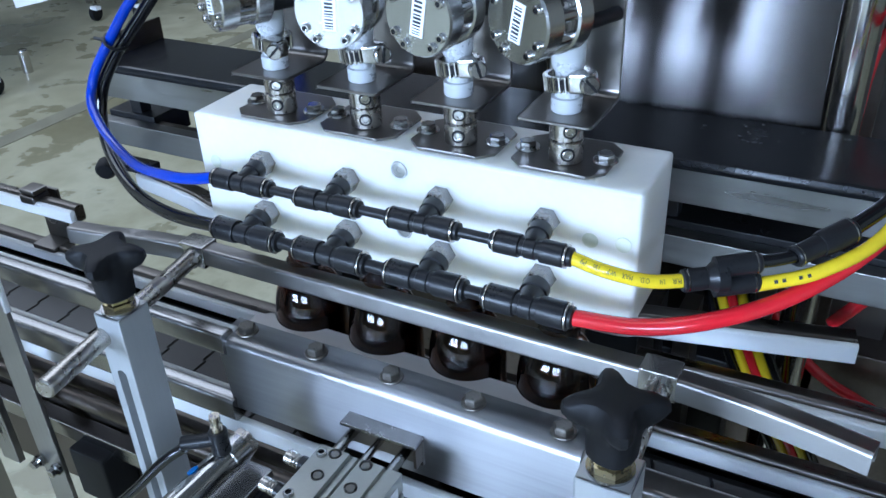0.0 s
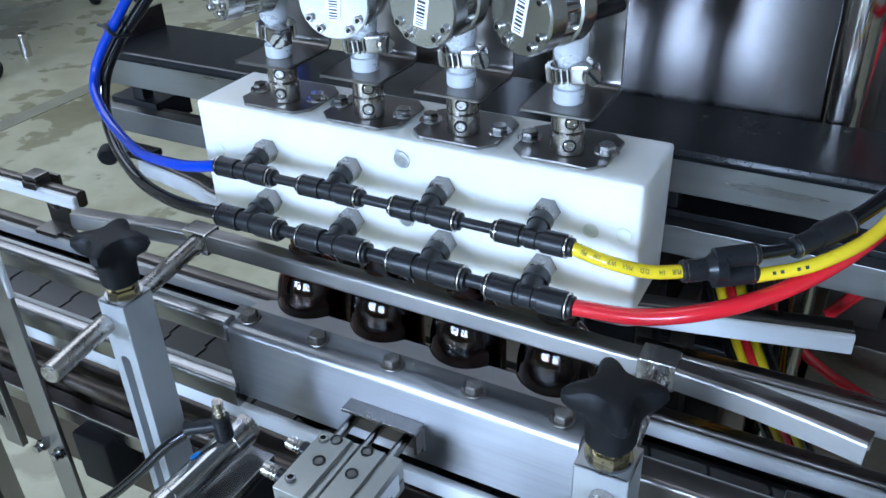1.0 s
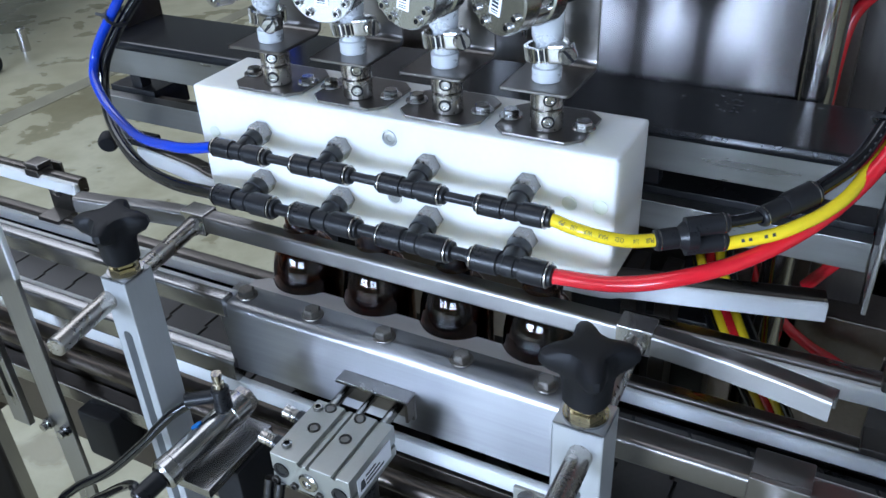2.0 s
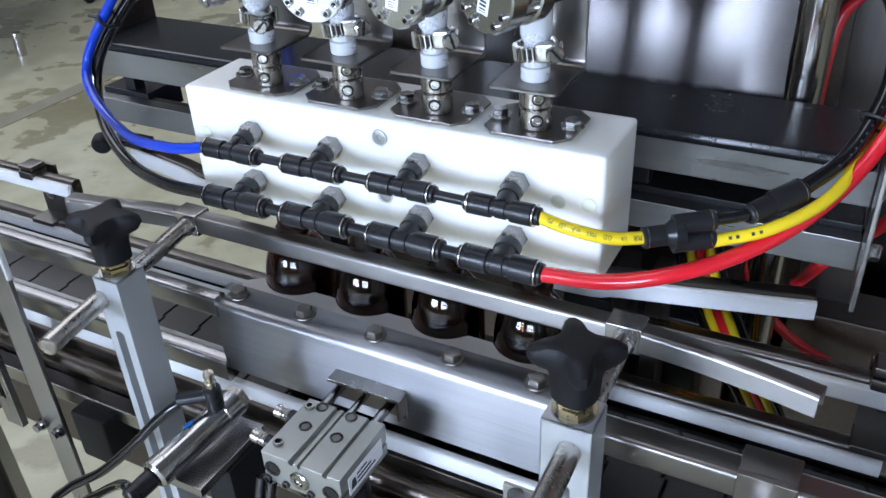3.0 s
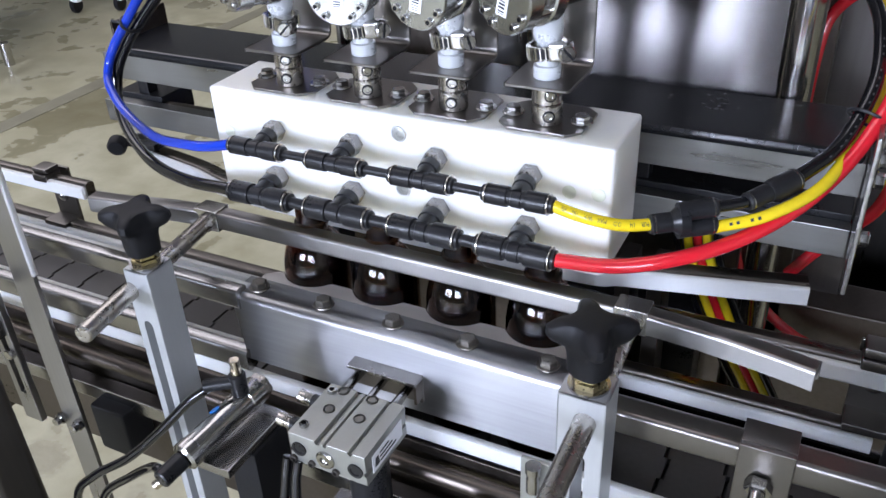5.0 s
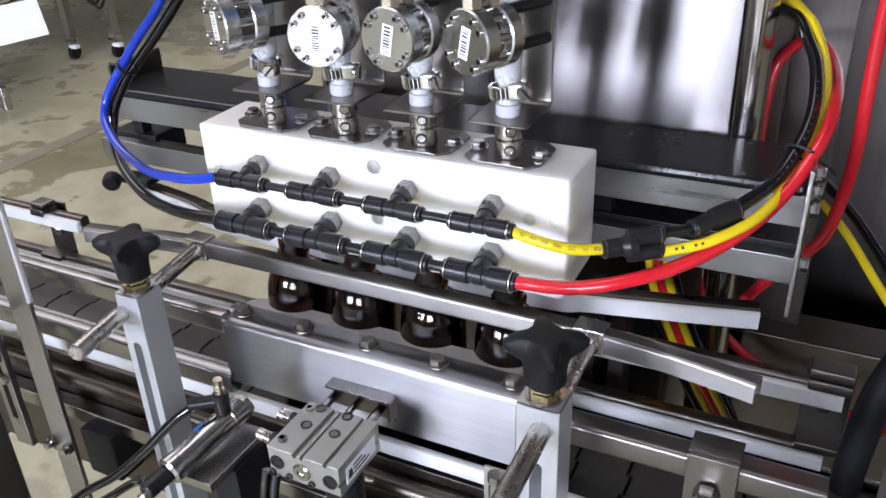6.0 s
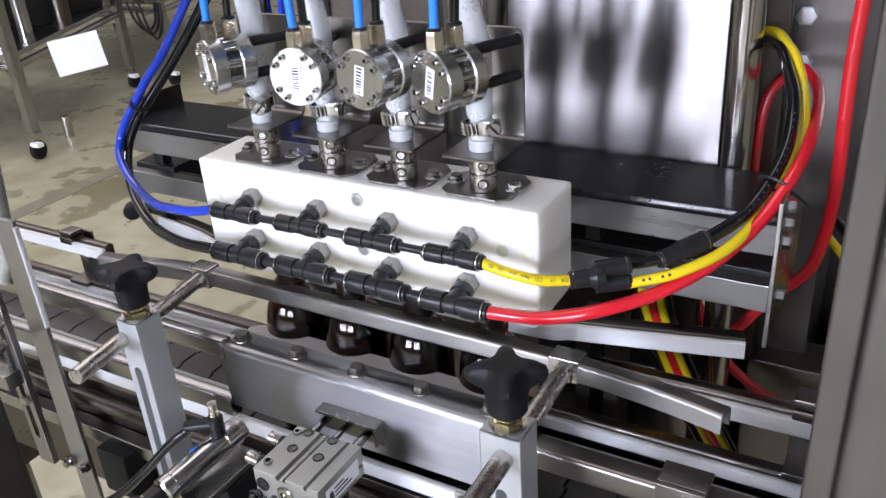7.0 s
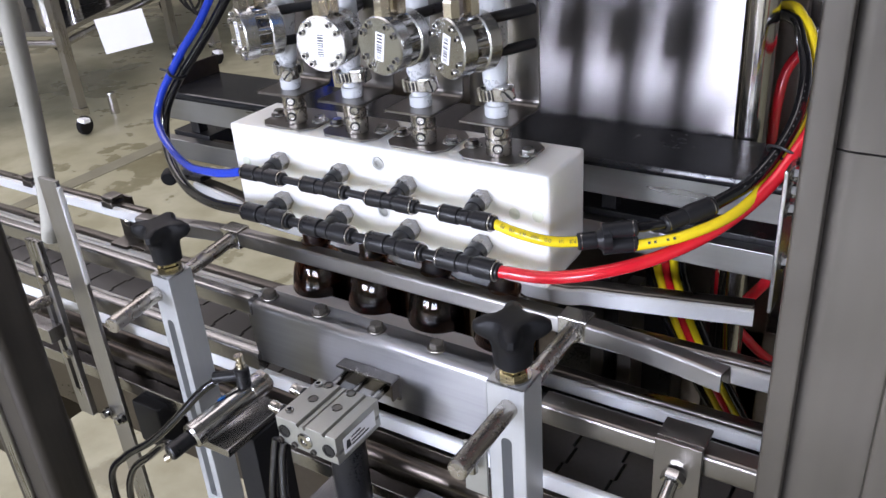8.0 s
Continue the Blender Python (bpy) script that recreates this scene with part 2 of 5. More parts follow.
def smooth_path(points, steps=8):
    """A smooth line through the points."""
    p = [Vector(q) for q in points]
    p = [2 * p[0] - p[1], *p, 2 * p[-1] - p[-2]]
    out = []
    for i in range(1, len(p) - 2):
        for k in range(steps):
            t = k / steps
            out.append(0.5 * (2 * p[i] + (p[i + 1] - p[i - 1]) * t + (2 * p[i - 1] - 5 * p[i] + 4 * p[i + 1] - p[i + 2]) * t * t
                              + (3 * p[i] - p[i - 1] - 3 * p[i + 1] + p[i + 2]) * t ** 3))
    return out + [p[-2]]


def sweep(points, r, n=14, steps=8, bm=None, section=None, up=None):
    """A hose or a bent bar along the points; section: (u, v) outline in place of a circle."""
    out = bm or bmesh.new()
    line = smooth_path(points, steps) if steps else [Vector(q) for q in points]
    outline = section or [(r * math.cos(2 * math.pi * i / n), r * math.sin(2 * math.pi * i / n)) for i in range(n)]
    k = len(outline)
    ref, rings = Vector(up) if up else None, []
    for i, q in enumerate(line):
        d = (line[min(i + 1, len(line) - 1)] - line[max(i - 1, 0)]).normalized()
        if ref is None:
            ref = d.orthogonal()
        v = (ref - d * ref.dot(d)).normalized()
        if not up:
            ref = v
        u = d.cross(v)
        rings.append([out.verts.new(q + u * s + v * t) for s, t in outline])
    for a, b in zip(rings, rings[1:]):
        for i in range(k):
            out.faces.new((a[i], a[(i + 1) % k], b[(i + 1) % k], b[i]))
    out.faces.new(rings[0][::-1])
    out.faces.new(rings[-1])
    return out


def prism(outline, z0, z1, bevel=0.0, bm=None, turn=None):
    """An upright slab over an (x, y) outline; turn maps it elsewhere."""
    out = bm or bmesh.new()
    low = [out.verts.new((x, y, z0)) for x, y in outline]
    top = [out.verts.new((x, y, z1)) for x, y in outline]
    n = len(outline)
    faces = [out.faces.new(low[::-1]), out.faces.new(top)]
    for i in range(n):
        faces.append(out.faces.new((low[i], low[(i + 1) % n], top[(i + 1) % n], top[i])))
    if bevel:
        edges = {e for f in faces[:2] for e in f.edges}
        bmesh.ops.bevel(out, geom=list(edges), offset=bevel, segments=2, affect="EDGES", profile=0.5)
    if turn:
        bmesh.ops.transform(out, matrix=turn, verts=out.verts)
    return out


def hexagon(r, h, origin=(0, 0, 0), direction=(0, 0, 1), bm=None):
    """A hexagonal head or nut with a chamfered top."""
    return lathe([(0, 0), (r, 0), (r, h * 0.82), (r * 0.86, h), (0, h)], origin, direction, 6, bm)


def hex_bolt(name, at, r, h, material=None, washer=True, direction=(0, 0, 1), label="steel hex bolt with washer"):
    """A hex bolt with its washer as a thing of its own."""
    ob = thing(name, label, "bolt", at)
    if washer:
        part("washer", lathe([(0, 0), (r * 1.24, 0), (r * 1.28, 0.0004), (r * 1.24, 0.0011), (0, 0.0011)], (0, 0, 0), direction), material or STEEL, ob)
    d = Vector(direction).normalized() * (0.001 if washer else 0)
    part("head", hexagon(r, h, d, direction), material or STEEL, ob)
    return ob


def socket_screw(parent, at, direction, r, material=None):
    """A socket head screw: a rim round a hollow."""
    screw = part("screw", lathe([(0, 0), (r, 0), (r, r * 0.7), (r * 0.85, r * 0.85), (r * 0.58, r * 0.85), (r * 0.56, r * 0.3), (0, r * 0.3)], at, direction, 14),
                 material or POLISHED, parent)
    # Matt black insert paints the shade at the bottom of the hollow.
    part("socket", hexagon(r * 0.5, r * 0.16, Vector(at) + Vector(direction).normalized() * r * 0.3, direction), RUBBER, screw)


# ---- structure: hall ----
def structure(name, bm, material, label=""):
    return whole(name, bm, material, label or name, name.split("_")[0], "", "structure")


structure("floor", box(-9, 5, -7.3, 9, -0.2, 0, 0), CONCRETE, "damp greenish concrete floor with dark wet patches")
structure("ceiling", box(-9, 5, -7.3, 9, 4.8, 4.95, 0), CEIL_PAINT, "plain dark hall ceiling")
structure("wall_north", box(-9, 5, 9, 9.2, 0, 4.8, 0), WALL_PAINT, "pale painted hall wall")
structure("wall_west", box(-9.2, -9, -7.3, 9, 0, 4.8, 0), WALL_PAINT, "pale painted hall wall")
structure("wall_east", box(5, 5.2, -7.3, 9, 0, 4.8, 0), WALL_PAINT, "pale painted hall wall")
# Left opening is known from reflections; the right one is added to let in light.
OPENINGS = ((-4.32, -0.96, 12), (0.6, 3.4, 5))
wall_bits = bmesh.new()
for x0, x1 in ((-9, -4.32), (-0.96, 0.6), (3.4, 5)):
    box(x0, x1, -7.3, -7.0, 0, 4.8, 0, wall_bits)
for x0, x1, bars in OPENINGS:
    box(x0, x1, -7.3, -7.0, 0, 0.8, 0, wall_bits)
    box(x0, x1, -7.3, -7.0, 3.4, 4.8, 0, wall_bits)
structure("wall_south", wall_bits, WALL_PAINT, "pale wall with two barred windows")
structure("ground", box(-60, 60, -80, -7.3, -0.25, -0.03, 0), PAVING, "sunlit pale concrete yard outside")
structure("lawn", box(-60, 60, -80, -14, -0.03, 0.02, 0), GRASS, "green lawn beyond the yard")
for k, (x0, x1, bars) in enumerate(OPENINGS):
    window = structure("window_%d" % (k + 1), box(x0, x1, -7.12, -7.06, 3.33, 3.4, 0.004), WORN, "tall window with dark mullions")
    low = 0.80
    part("window_sill", box(x0, x1, -7.14, -6.96, low, low + 0.04, 0.004), WORN, window)
    for i in range(bars):
        x = x0 + (x1 - x0) * i / (bars - 1)
        w = (0.045, 0.085, 0.055, 0.075)[i % 4]
        part("mullion", box(max(x0, x - w), min(x1, x + w), -7.12, -7.06, low + 0.04, 3.33, 0.004), WORN, window)

# ---- conveyor ----
conveyor = thing("conveyor", "stainless bottle conveyor with dark slatted chain belt", "conveyor", (0, 0, 0))
part("near_side_frame", box(-1.1, 0.45, 0.3340, 0.338, 0.760, 0.8870, 0.001), BROWN, conveyor)
part("near_frame_tube", rod((-1.1, 0.3245, 0.8745), (0.45, 0.3245, 0.8745), 0.0065), BROWN, conveyor, "tarnished round frame tube")
part("lower_frame_tube", box(-1.1, 0.45, 0.318, 0.332, 0.831, 0.846, 0.002), STEEL, conveyor)
part("far_side_frame", box(-1.1, 0.45, 0.462, 0.466, 0.775, 0.872, 0.001), STEEL, conveyor)
part("wear_strip", box(-1.1, 0.45, 0.3325, 0.3385, 0.8925, 0.9045, 0.0010), WHITE, conveyor, "white plastic wear strip")
part("belt_bed", box(-1.1, 0.45, 0.340, 0.460, 0.845, 0.866, 0.001), BLACK, conveyor)
# Two added dark brown sheets fill the area below the conveyor's far end.
part("cross_panel", box(-0.845, -0.835, 0.339, 0.461, 0.600, 0.774, 0.001), BROWN, conveyor, "dark brown lower cross panel")
part("end_skirt", box(-1.1, -0.846, 0.3345, 0.3375, 0.600, 0.759, 0.001), BROWN, conveyor, "dark brown lower skirt")
for x in (-0.95, 0.32):
    for y in (0.315, 0.45):
        part("leg", box(x - 0.02, x + 0.02, y - 0.02, y + 0.02, 0, 0.79, 0.003), STEEL_V, conveyor)


def slat_mesh():
    """One belt plate with a hinged, notched edge."""
    outline, x = [(0.0, 0.340), (0.036, 0.340)], 0.036
    for k, y in enumerate((0.352, 0.372, 0.392, 0.412, 0.432)):
        s = 0.0025 if k % 2 == 0 else 0.0
        outline += [(x + s, y - 0.010), (x + s, y + 0.010)]
    outline += [(0.036, 0.448), (0.0, 0.448)]
    for k, y in enumerate((0.432, 0.412, 0.392, 0.372, 0.352)):
        s = 0.0025 if k % 2 == 0 else 0.0
        outline += [(s, y + 0.010), (s, y - 0.010)]
    return mesh_of("slat", prism(outline, 0.8665, 0.8725, 0.0), BELT)


slat_data = slat_mesh()
for i in range(39):
    ob = new("slat", slat_data)
    ob.parent = conveyor
    ob.location = (-1.08 + i * 0.0385, 0, 0)


def rounded(a0, a1, b0, b1, c, k=3):
    """Outline of a rectangle with round corners."""
    out = []
    for cx, cy, start in ((a1 - c, b0 + c, -90), (a1 - c, b1 - c, 0), (a0 + c, b1 - c, 90), (a0 + c, b0 + c, 180)):
        for j in range(k + 1):
            a = radians(start + 90 * j / k)
            out.append((cx + c * math.cos(a), cy + c * math.sin(a)))
    return out


def guide_rail(name, label, points, strip, steel, strip_mat=None, group="conveyor guide rails", bar_mat=None):
    """A bent rail: a steel bar with a strip of white plastic; strip and steel: (y0, y1, z0, z1) about the line."""
    ob = thing(name, label, "guide rail", (0, 0, 0), group)
    for nm, mat, s in (("strip", strip_mat or WHITE, strip), ("bar", bar_mat or (RAIL_BACK if strip and strip[0] == 0 else STEEL), steel)):
        if s:
            y0, y1, z0, z1 = s
            c = min(0.0024, (y1 - y0) * 0.42) if nm == "strip" else min(0.0030, (y1 - y0) * 0.30)
            sec = rounded(-y1, -y0, z0, z1, c)[::-1]
            part(nm, sweep(points, 0, steps=6 if len(points) > 2 else 0, section=sec, up=(0, 0, 1)), mat, ob)
    return ob


# far guide rails
guide_rail("guide_rail", "upper far guide rail with white plastic strip", [(-1.1, 0.455, 0.938), (-0.615, 0.455, 0.938)], (0, 0.006, -0.013, 0), (0.006, 0.016, -0.014, 0.002))
guide_rail("guide_rail", "upper far guide rail with white plastic strip", [(-0.10, 0.452, 0.9430), (0.0830, 0.452, 0.9445)], (0, 0.006, -0.014, 0), (0.006, 0.018, -0.014, 0.003))
guide_rail("guide_rail", "lower far guide rail with white plastic strip", [(-1.1, 0.455, 0.8845), (0.0790, 0.455, 0.8870)], (0, 0.006, -0.012, 0), (0.006, 0.018, -0.013, 0.003))
# near guide rails
guide_rail("guide_rail", "steel near guide rail beside the pusher plate", [(-1.1, 0.330, 0.977), (-0.3245, 0.330, 0.977)], (0.011, 0.016, -0.015, -0.002), (0, 0.011, -0.016, 0))
guide_rail("guide_rail", "steel near guide rail beside the pusher plate", [(-1.1, 0.328, 0.926), (-0.3245, 0.328, 0.926)], (0.011, 0.016, -0.015, -0.002), (0, 0.011, -0.018, 0))
guide_rail("guide_rail", "steel near guide rail beside the pusher plate", [(-0.0720, 0.3295, 0.9670), (0.0780, 0.3295, 0.9670)], (0.0165, 0.0205, -0.013, -0.004), (0, 0.0165, -0.0165, 0), bar_mat=BRACKET)
guide_rail("cap_rail", "bent white plastic rail behind the bottle necks", [(-0.545, 0.478, 0.979), (-0.48, 0.466, 0.979), (-0.40, 0.449, 0.979), (-0.14, 0.4440, 0.979), (-0.091, 0.4520, 0.979), (-0.033, 0.4642, 0.979), (0.0225, 0.4765, 0.979)],
           (0, 0.0045, -0.0135, 0), (0.0045, 0.0185, -0.0125, 0.0006), None, "neck rails")


def neck_rail():
    """Square steel tube in three lengths joined at two clamps."""
    ob = thing("neck_rail", "brushed square steel rail with flared ends before the bottles", "guide rail", (0, 0, 0), "neck rails")
    h, w = 0.0064, 0.0062
    sec = rounded(-w, w, -h, h, 0.0020)[::-1]
    z = 1.0030
    part("middle_tube", sweep([(-0.373, 0.3725, z), (-0.066, 0.3725, z)], 0, steps=0, section=sec, up=(0, 0, 1)), RAIL, ob)
    part("flared_end", sweep([(-0.472, 0.356, z), (-0.440, 0.3608, z), (-0.408, 0.3678, z), (-0.373, 0.3722, z)], 0, section=sec, up=(0, 0, 1)), RAIL, ob)
    wall = 0.0014
    bend = [(0.0026 * (1 - math.sin(radians(a))), 0.0026 * (1 - math.cos(radians(a)))) for a in (0, 22, 45, 68, 90)]
    channel = [(w - wall, -h), (w, -h)] + [(w - u, h - v) for v, u in bend] + [(-w + u, h - v) for v, u in bend[::-1]] + [(-w, -h), (-w + wall, -h), (-w + wall, h - wall), (w - wall, h - wall)]
    part("flared_end", sweep([(-0.066, 0.3722, z), (-0.028, 0.3690, z), (0.007, 0.3635, z), (0.034, 0.3580, z)], 0, section=channel, up=(0, 0, 1)), RAIL, ob, "open steel channel with a splayed end")
    for x in (-0.373, -0.0660):
        part("clamp_sleeve", box(x - 0.010, x + 0.010, 0.3652, 0.3800, z - 0.0082, z + 0.0080, 0.0008), POLISHED, ob)
        part("clamp_nut", lathe([(0, 0), (0.0068, 0), (0.0068, 0.003), (0.0058, 0.0042), (0, 0.0042)], (x + 0.001, 0.3652, z - 0.001), (0, -1, 0), 20), POLISHED, ob)
    return ob


neck_rail()


# ---- adjuster posts with star knobs ----
def star_knob(parent, x, y, z):
    """A four-armed knob with rounded arms on a tapered hub."""
    out = bmesh.new()
    n, rings = 48, []
    for r0, arm, h in ((0.0108, 0.0, 0.0), (0.0118, 0.0, 0.001), (0.0125, 0.0, 0.012), (0.0128, 0.0012, 0.0165), (0.0138, 0.0068, 0.0200), (0.0142, 0.0090, 0.0235),
                       (0.0136, 0.0090, 0.0275), (0.0115, 0.0070, 0.0300), (0.0070, 0.0035, 0.0308)):
        ring = []
        for i in range(n):
            a = 2 * math.pi * i / n
            c = (0.5 + 0.5 * math.cos(4 * (a - 0.45))) ** 2.0
            r = 0.93 * r0 * (0.93 + 0.07 * c) + arm * c
            ring.append(out.verts.new((x + r * math.cos(a), y + r * math.sin(a), z + h)))
        rings.append(ring)
    for a, b in zip(rings, rings[1:]):
        for i in range(n):
            out.faces.new((a[i], a[(i + 1) % n], b[(i + 1) % n], b[i]))
    out.faces.new(rings[0][::-1])
    out.faces.new(rings[-1])
    return part("knob", out, RUBBER, parent, "black four-armed star knob")


def slotted_post(x0, x1, y0, y1, top, bottom, slot_top):
    """Post with an oblong slot right through it from front to back."""
    bm = bmesh.new()
    xc, hw, n = (x0 + x1) / 2, 0.0035, 8
    s_low = bottom + 0.03
    def ring(y, inset):
        outer = [(x0, bottom), (x1, bottom), (x1, top), (x0, top)]
        inner = [(xc + (hw + inset) * math.cos(a), slot_top + (hw + inset) * math.sin(a)) for a in [math.pi * i / n for i in range(n + 1)]]
        inner += [(xc - hw - inset, s_low), (xc + hw + inset, s_low)]
        return [bm.verts.new((px, y, pz)) for px, pz in outer], [bm.verts.new((px, y, pz)) for px, pz in inner]
    of, inf = ring(y0, 0)
    ob_, inb = ring(y1, 0)
    for outer, inner in ((of, inf), (ob_, inb)):
        bl, br, tr, tl = outer
        k = n + 1
        bm.faces.new((tl, inner[n], *inner[1:n][::-1], inner[0], tr))
        bm.faces.new((tr, inner[0], inner[k + 1], br))
        bm.faces.new((br, inner[k + 1], inner[k], bl))
        bm.faces.new((bl, inner[k], inner[n], tl))
    for a, b in ((of, ob_), (inf, inb)):
        for i in range(len(a)):
            j = (i + 1) % len(a)
            bm.faces.new((a[i], a[j], b[j], b[i]))
    edges = [e for e in bm.edges if all(v in of + ob_ for v in e.verts)]
    bmesh.ops.bevel(bm, geom=edges, offset=0.0009, segments=2, affect="EDGES", profile=0.5)
    return bm


def adjuster(x0, x1, rod_near, rod_far):
    y0, y1, top = 0.2735, 0.2955, 1.0205
    xc, yc = (x0 + x1) / 2, (y0 + y1) / 2
    ob = thing("rail_adjuster", "aluminium slotted post with black star knob and steel cross rod", "adjuster", (0, 0, 0), "rail adjusters")
    part("post", slotted_post(x0, x1, y0, y1, top, 0.78, 0.980), POST, ob)
    part("cross_rod", rod(rod_near, rod_far, 0.0058, 24), ROD, ob)
    part("washer", lathe([(0, 0), (0.0105, 0), (0.0105, 0.0016), (0, 0.0016)], (xc, yc, top), (0, 0, 1), 28), STEEL, ob)
    part("brass_nut", hexagon(0.0088, 0.0042, (xc, yc, top + 0.0016)), BRASSY, ob, "brass locking nut")
    part("stud_nut", hexagon(0.0076, 0.0030, (xc, yc, top + 0.0058)), BRASSY, ob)
    star_knob(ob, xc, yc, top + 0.0088)
    return ob


adjuster(-0.3575, -0.3380, (-0.3455, 0.2258, 1.0066), (-0.3715, 0.3655, 1.0030))
adjuster(-0.0770, -0.0525, (-0.0607, 0.2145, 1.0080), (-0.0655, 0.3655, 1.0030))

# ---- bottles ----
BOTTLE_X = (-0.2957, -0.2392, -0.1824, -0.1257)


def bottle():
    ob = thing("bottle", "amber glass bottle filled with dark liquid under the nozzles", "bottle", (BOTTLE_X[0], 0.3855, 0.8727), "bottles on the conveyor")
    r, t = 0.0232, 0.0018
    outer = [(0, 0.0015), (r * 0.75, 0.0012), (r * 0.93, 0), (r, 0.0025), (r, 0.098), (r * 0.99, 0.104), (r * 0.955, 0.110), (r * 0.89, 0.116), (r * 0.79, 0.1215), (r * 0.66, 0.1258), (r * 0.54, 0.1282), (0.0108, 0.1300),
             (0.0104, 0.133), (0.0118, 0.1345), (0.0118, 0.137), (0.0102, 0.1385), (0.0102, 0.146), (0.0092, 0.147), (0.0080, 0.147)]
    inner = [(0.0076, 0.144), (0.0076, 0.1300), (r * 0.52, 0.1262), (r * 0.64, 0.1236), (r * 0.76, 0.1195), (r * 0.85, 0.114), (r * 0.91, 0.108), (r - t, 0.098), (r - t, 0.006), (r * 0.8, 0.004), (0, 0.004)]
    part("glass", lathe(outer + inner, n=40), AMBER, ob)
    g = 0.0003
    part("contents", lathe([(0, 0.0045), (r * 0.78, 0.0045), (r - t - g, 0.0066), (r - t - g, 0.0975), (r * 0.93 - t, 0.104), (0, 0.104)], n=32), LIQUID, ob, "dark brown liquid")
    return ob


first_bottle = bottle()
for x in BOTTLE_X[1:]:
    copy_thing(first_bottle, pose(x, 0.3855, 0.8727))

# ---- pusher plate with scalloped pad ----


def pusher():
    ob = thing("pusher_plate", "bent stainless pusher plate with scalloped white pad", "machine part", (0, 0, 0))
    x0, x1 = -0.3312, -0.0930
    prof, n = [(0.3325, 0.9175)], 6
    for i in range(n + 1):
        a = math.pi * i / (2 * n)
        prof.append((0.3375 - 0.005 * math.cos(a), 0.9675 + 0.005 * math.sin(a)))
    prof += [(0.3555, 0.9725), (0.3555, 0.9697)]
    for i in range(n + 1):
        a = math.pi * (1 - i / n) / 2
        prof.append((0.3376 - 0.0024 * math.cos(a), 0.9673 + 0.0024 * math.sin(a)))
    prof.append((0.3352, 0.9175))
    bm = bmesh.new()
    left = [bm.verts.new((x0 + (0.0045 if z < 0.93 else 0), y, z)) for y, z in prof]
    right = [bm.verts.new((x1, y, z)) for y, z in prof]
    k = len(prof)
    for i in range(k):
        bm.faces.new((left[i], left[(i + 1) % k], right[(i + 1) % k], right[i]))
    bm.faces.new(left[::-1])
    bm.faces.new(right)
    part("plate", bm, PLATE, ob)
    edge, r = [], 0.0237
    for c in BOTTLE_X:
        for i in range(17):
            a = math.radians(212 + 116 * i / 16)
            edge.append((c + r * math.cos(a), 0.3855 + r * math.sin(a)))
    pad = [(x0 + 0.004, 0.338), (x1 - 0.001, 0.338), (x1 - 0.001, 0.366), (x1 - 0.010, 0.372)] + edge[::-1] + [(x0 + 0.012, 0.372), (x0 + 0.004, 0.366)]
    part("scalloped_pad", prism(pad, 0.9575, 0.9694, 0.0008), PAD, ob, "pinkish-white plastic pad with four round bays")
    part("rod_flange", prism([(-0.2345, 0.3325), (-0.2345, 0.3220), (-0.1845, 0.3220), (-0.1845, 0.3325)], 0.9465, 0.9490, 0.0004), NUT, ob)
    # Shadow below the top sheet is put into the darker steel of these faces.
    part("rod_flange_face", box(-0.2345, -0.1845, 0.3300, 0.3325, 0.928, 0.9465, 0.0004), RAIL_BACK, ob)
    part("rod_flange_side", box(-0.1865, -0.1845, 0.3225, 0.3300, 0.932, 0.9464, 0.0004), BROWN, ob)
    return ob


pusher()
for x in (-0.3165, -0.2640, -0.2115, -0.1590, -0.1068):
    hex_bolt("plate_bolt", (x, 0.3455, 0.9726), 0.0056, 0.0044, HEAD, label="worn steel hex bolt on the pusher plate")


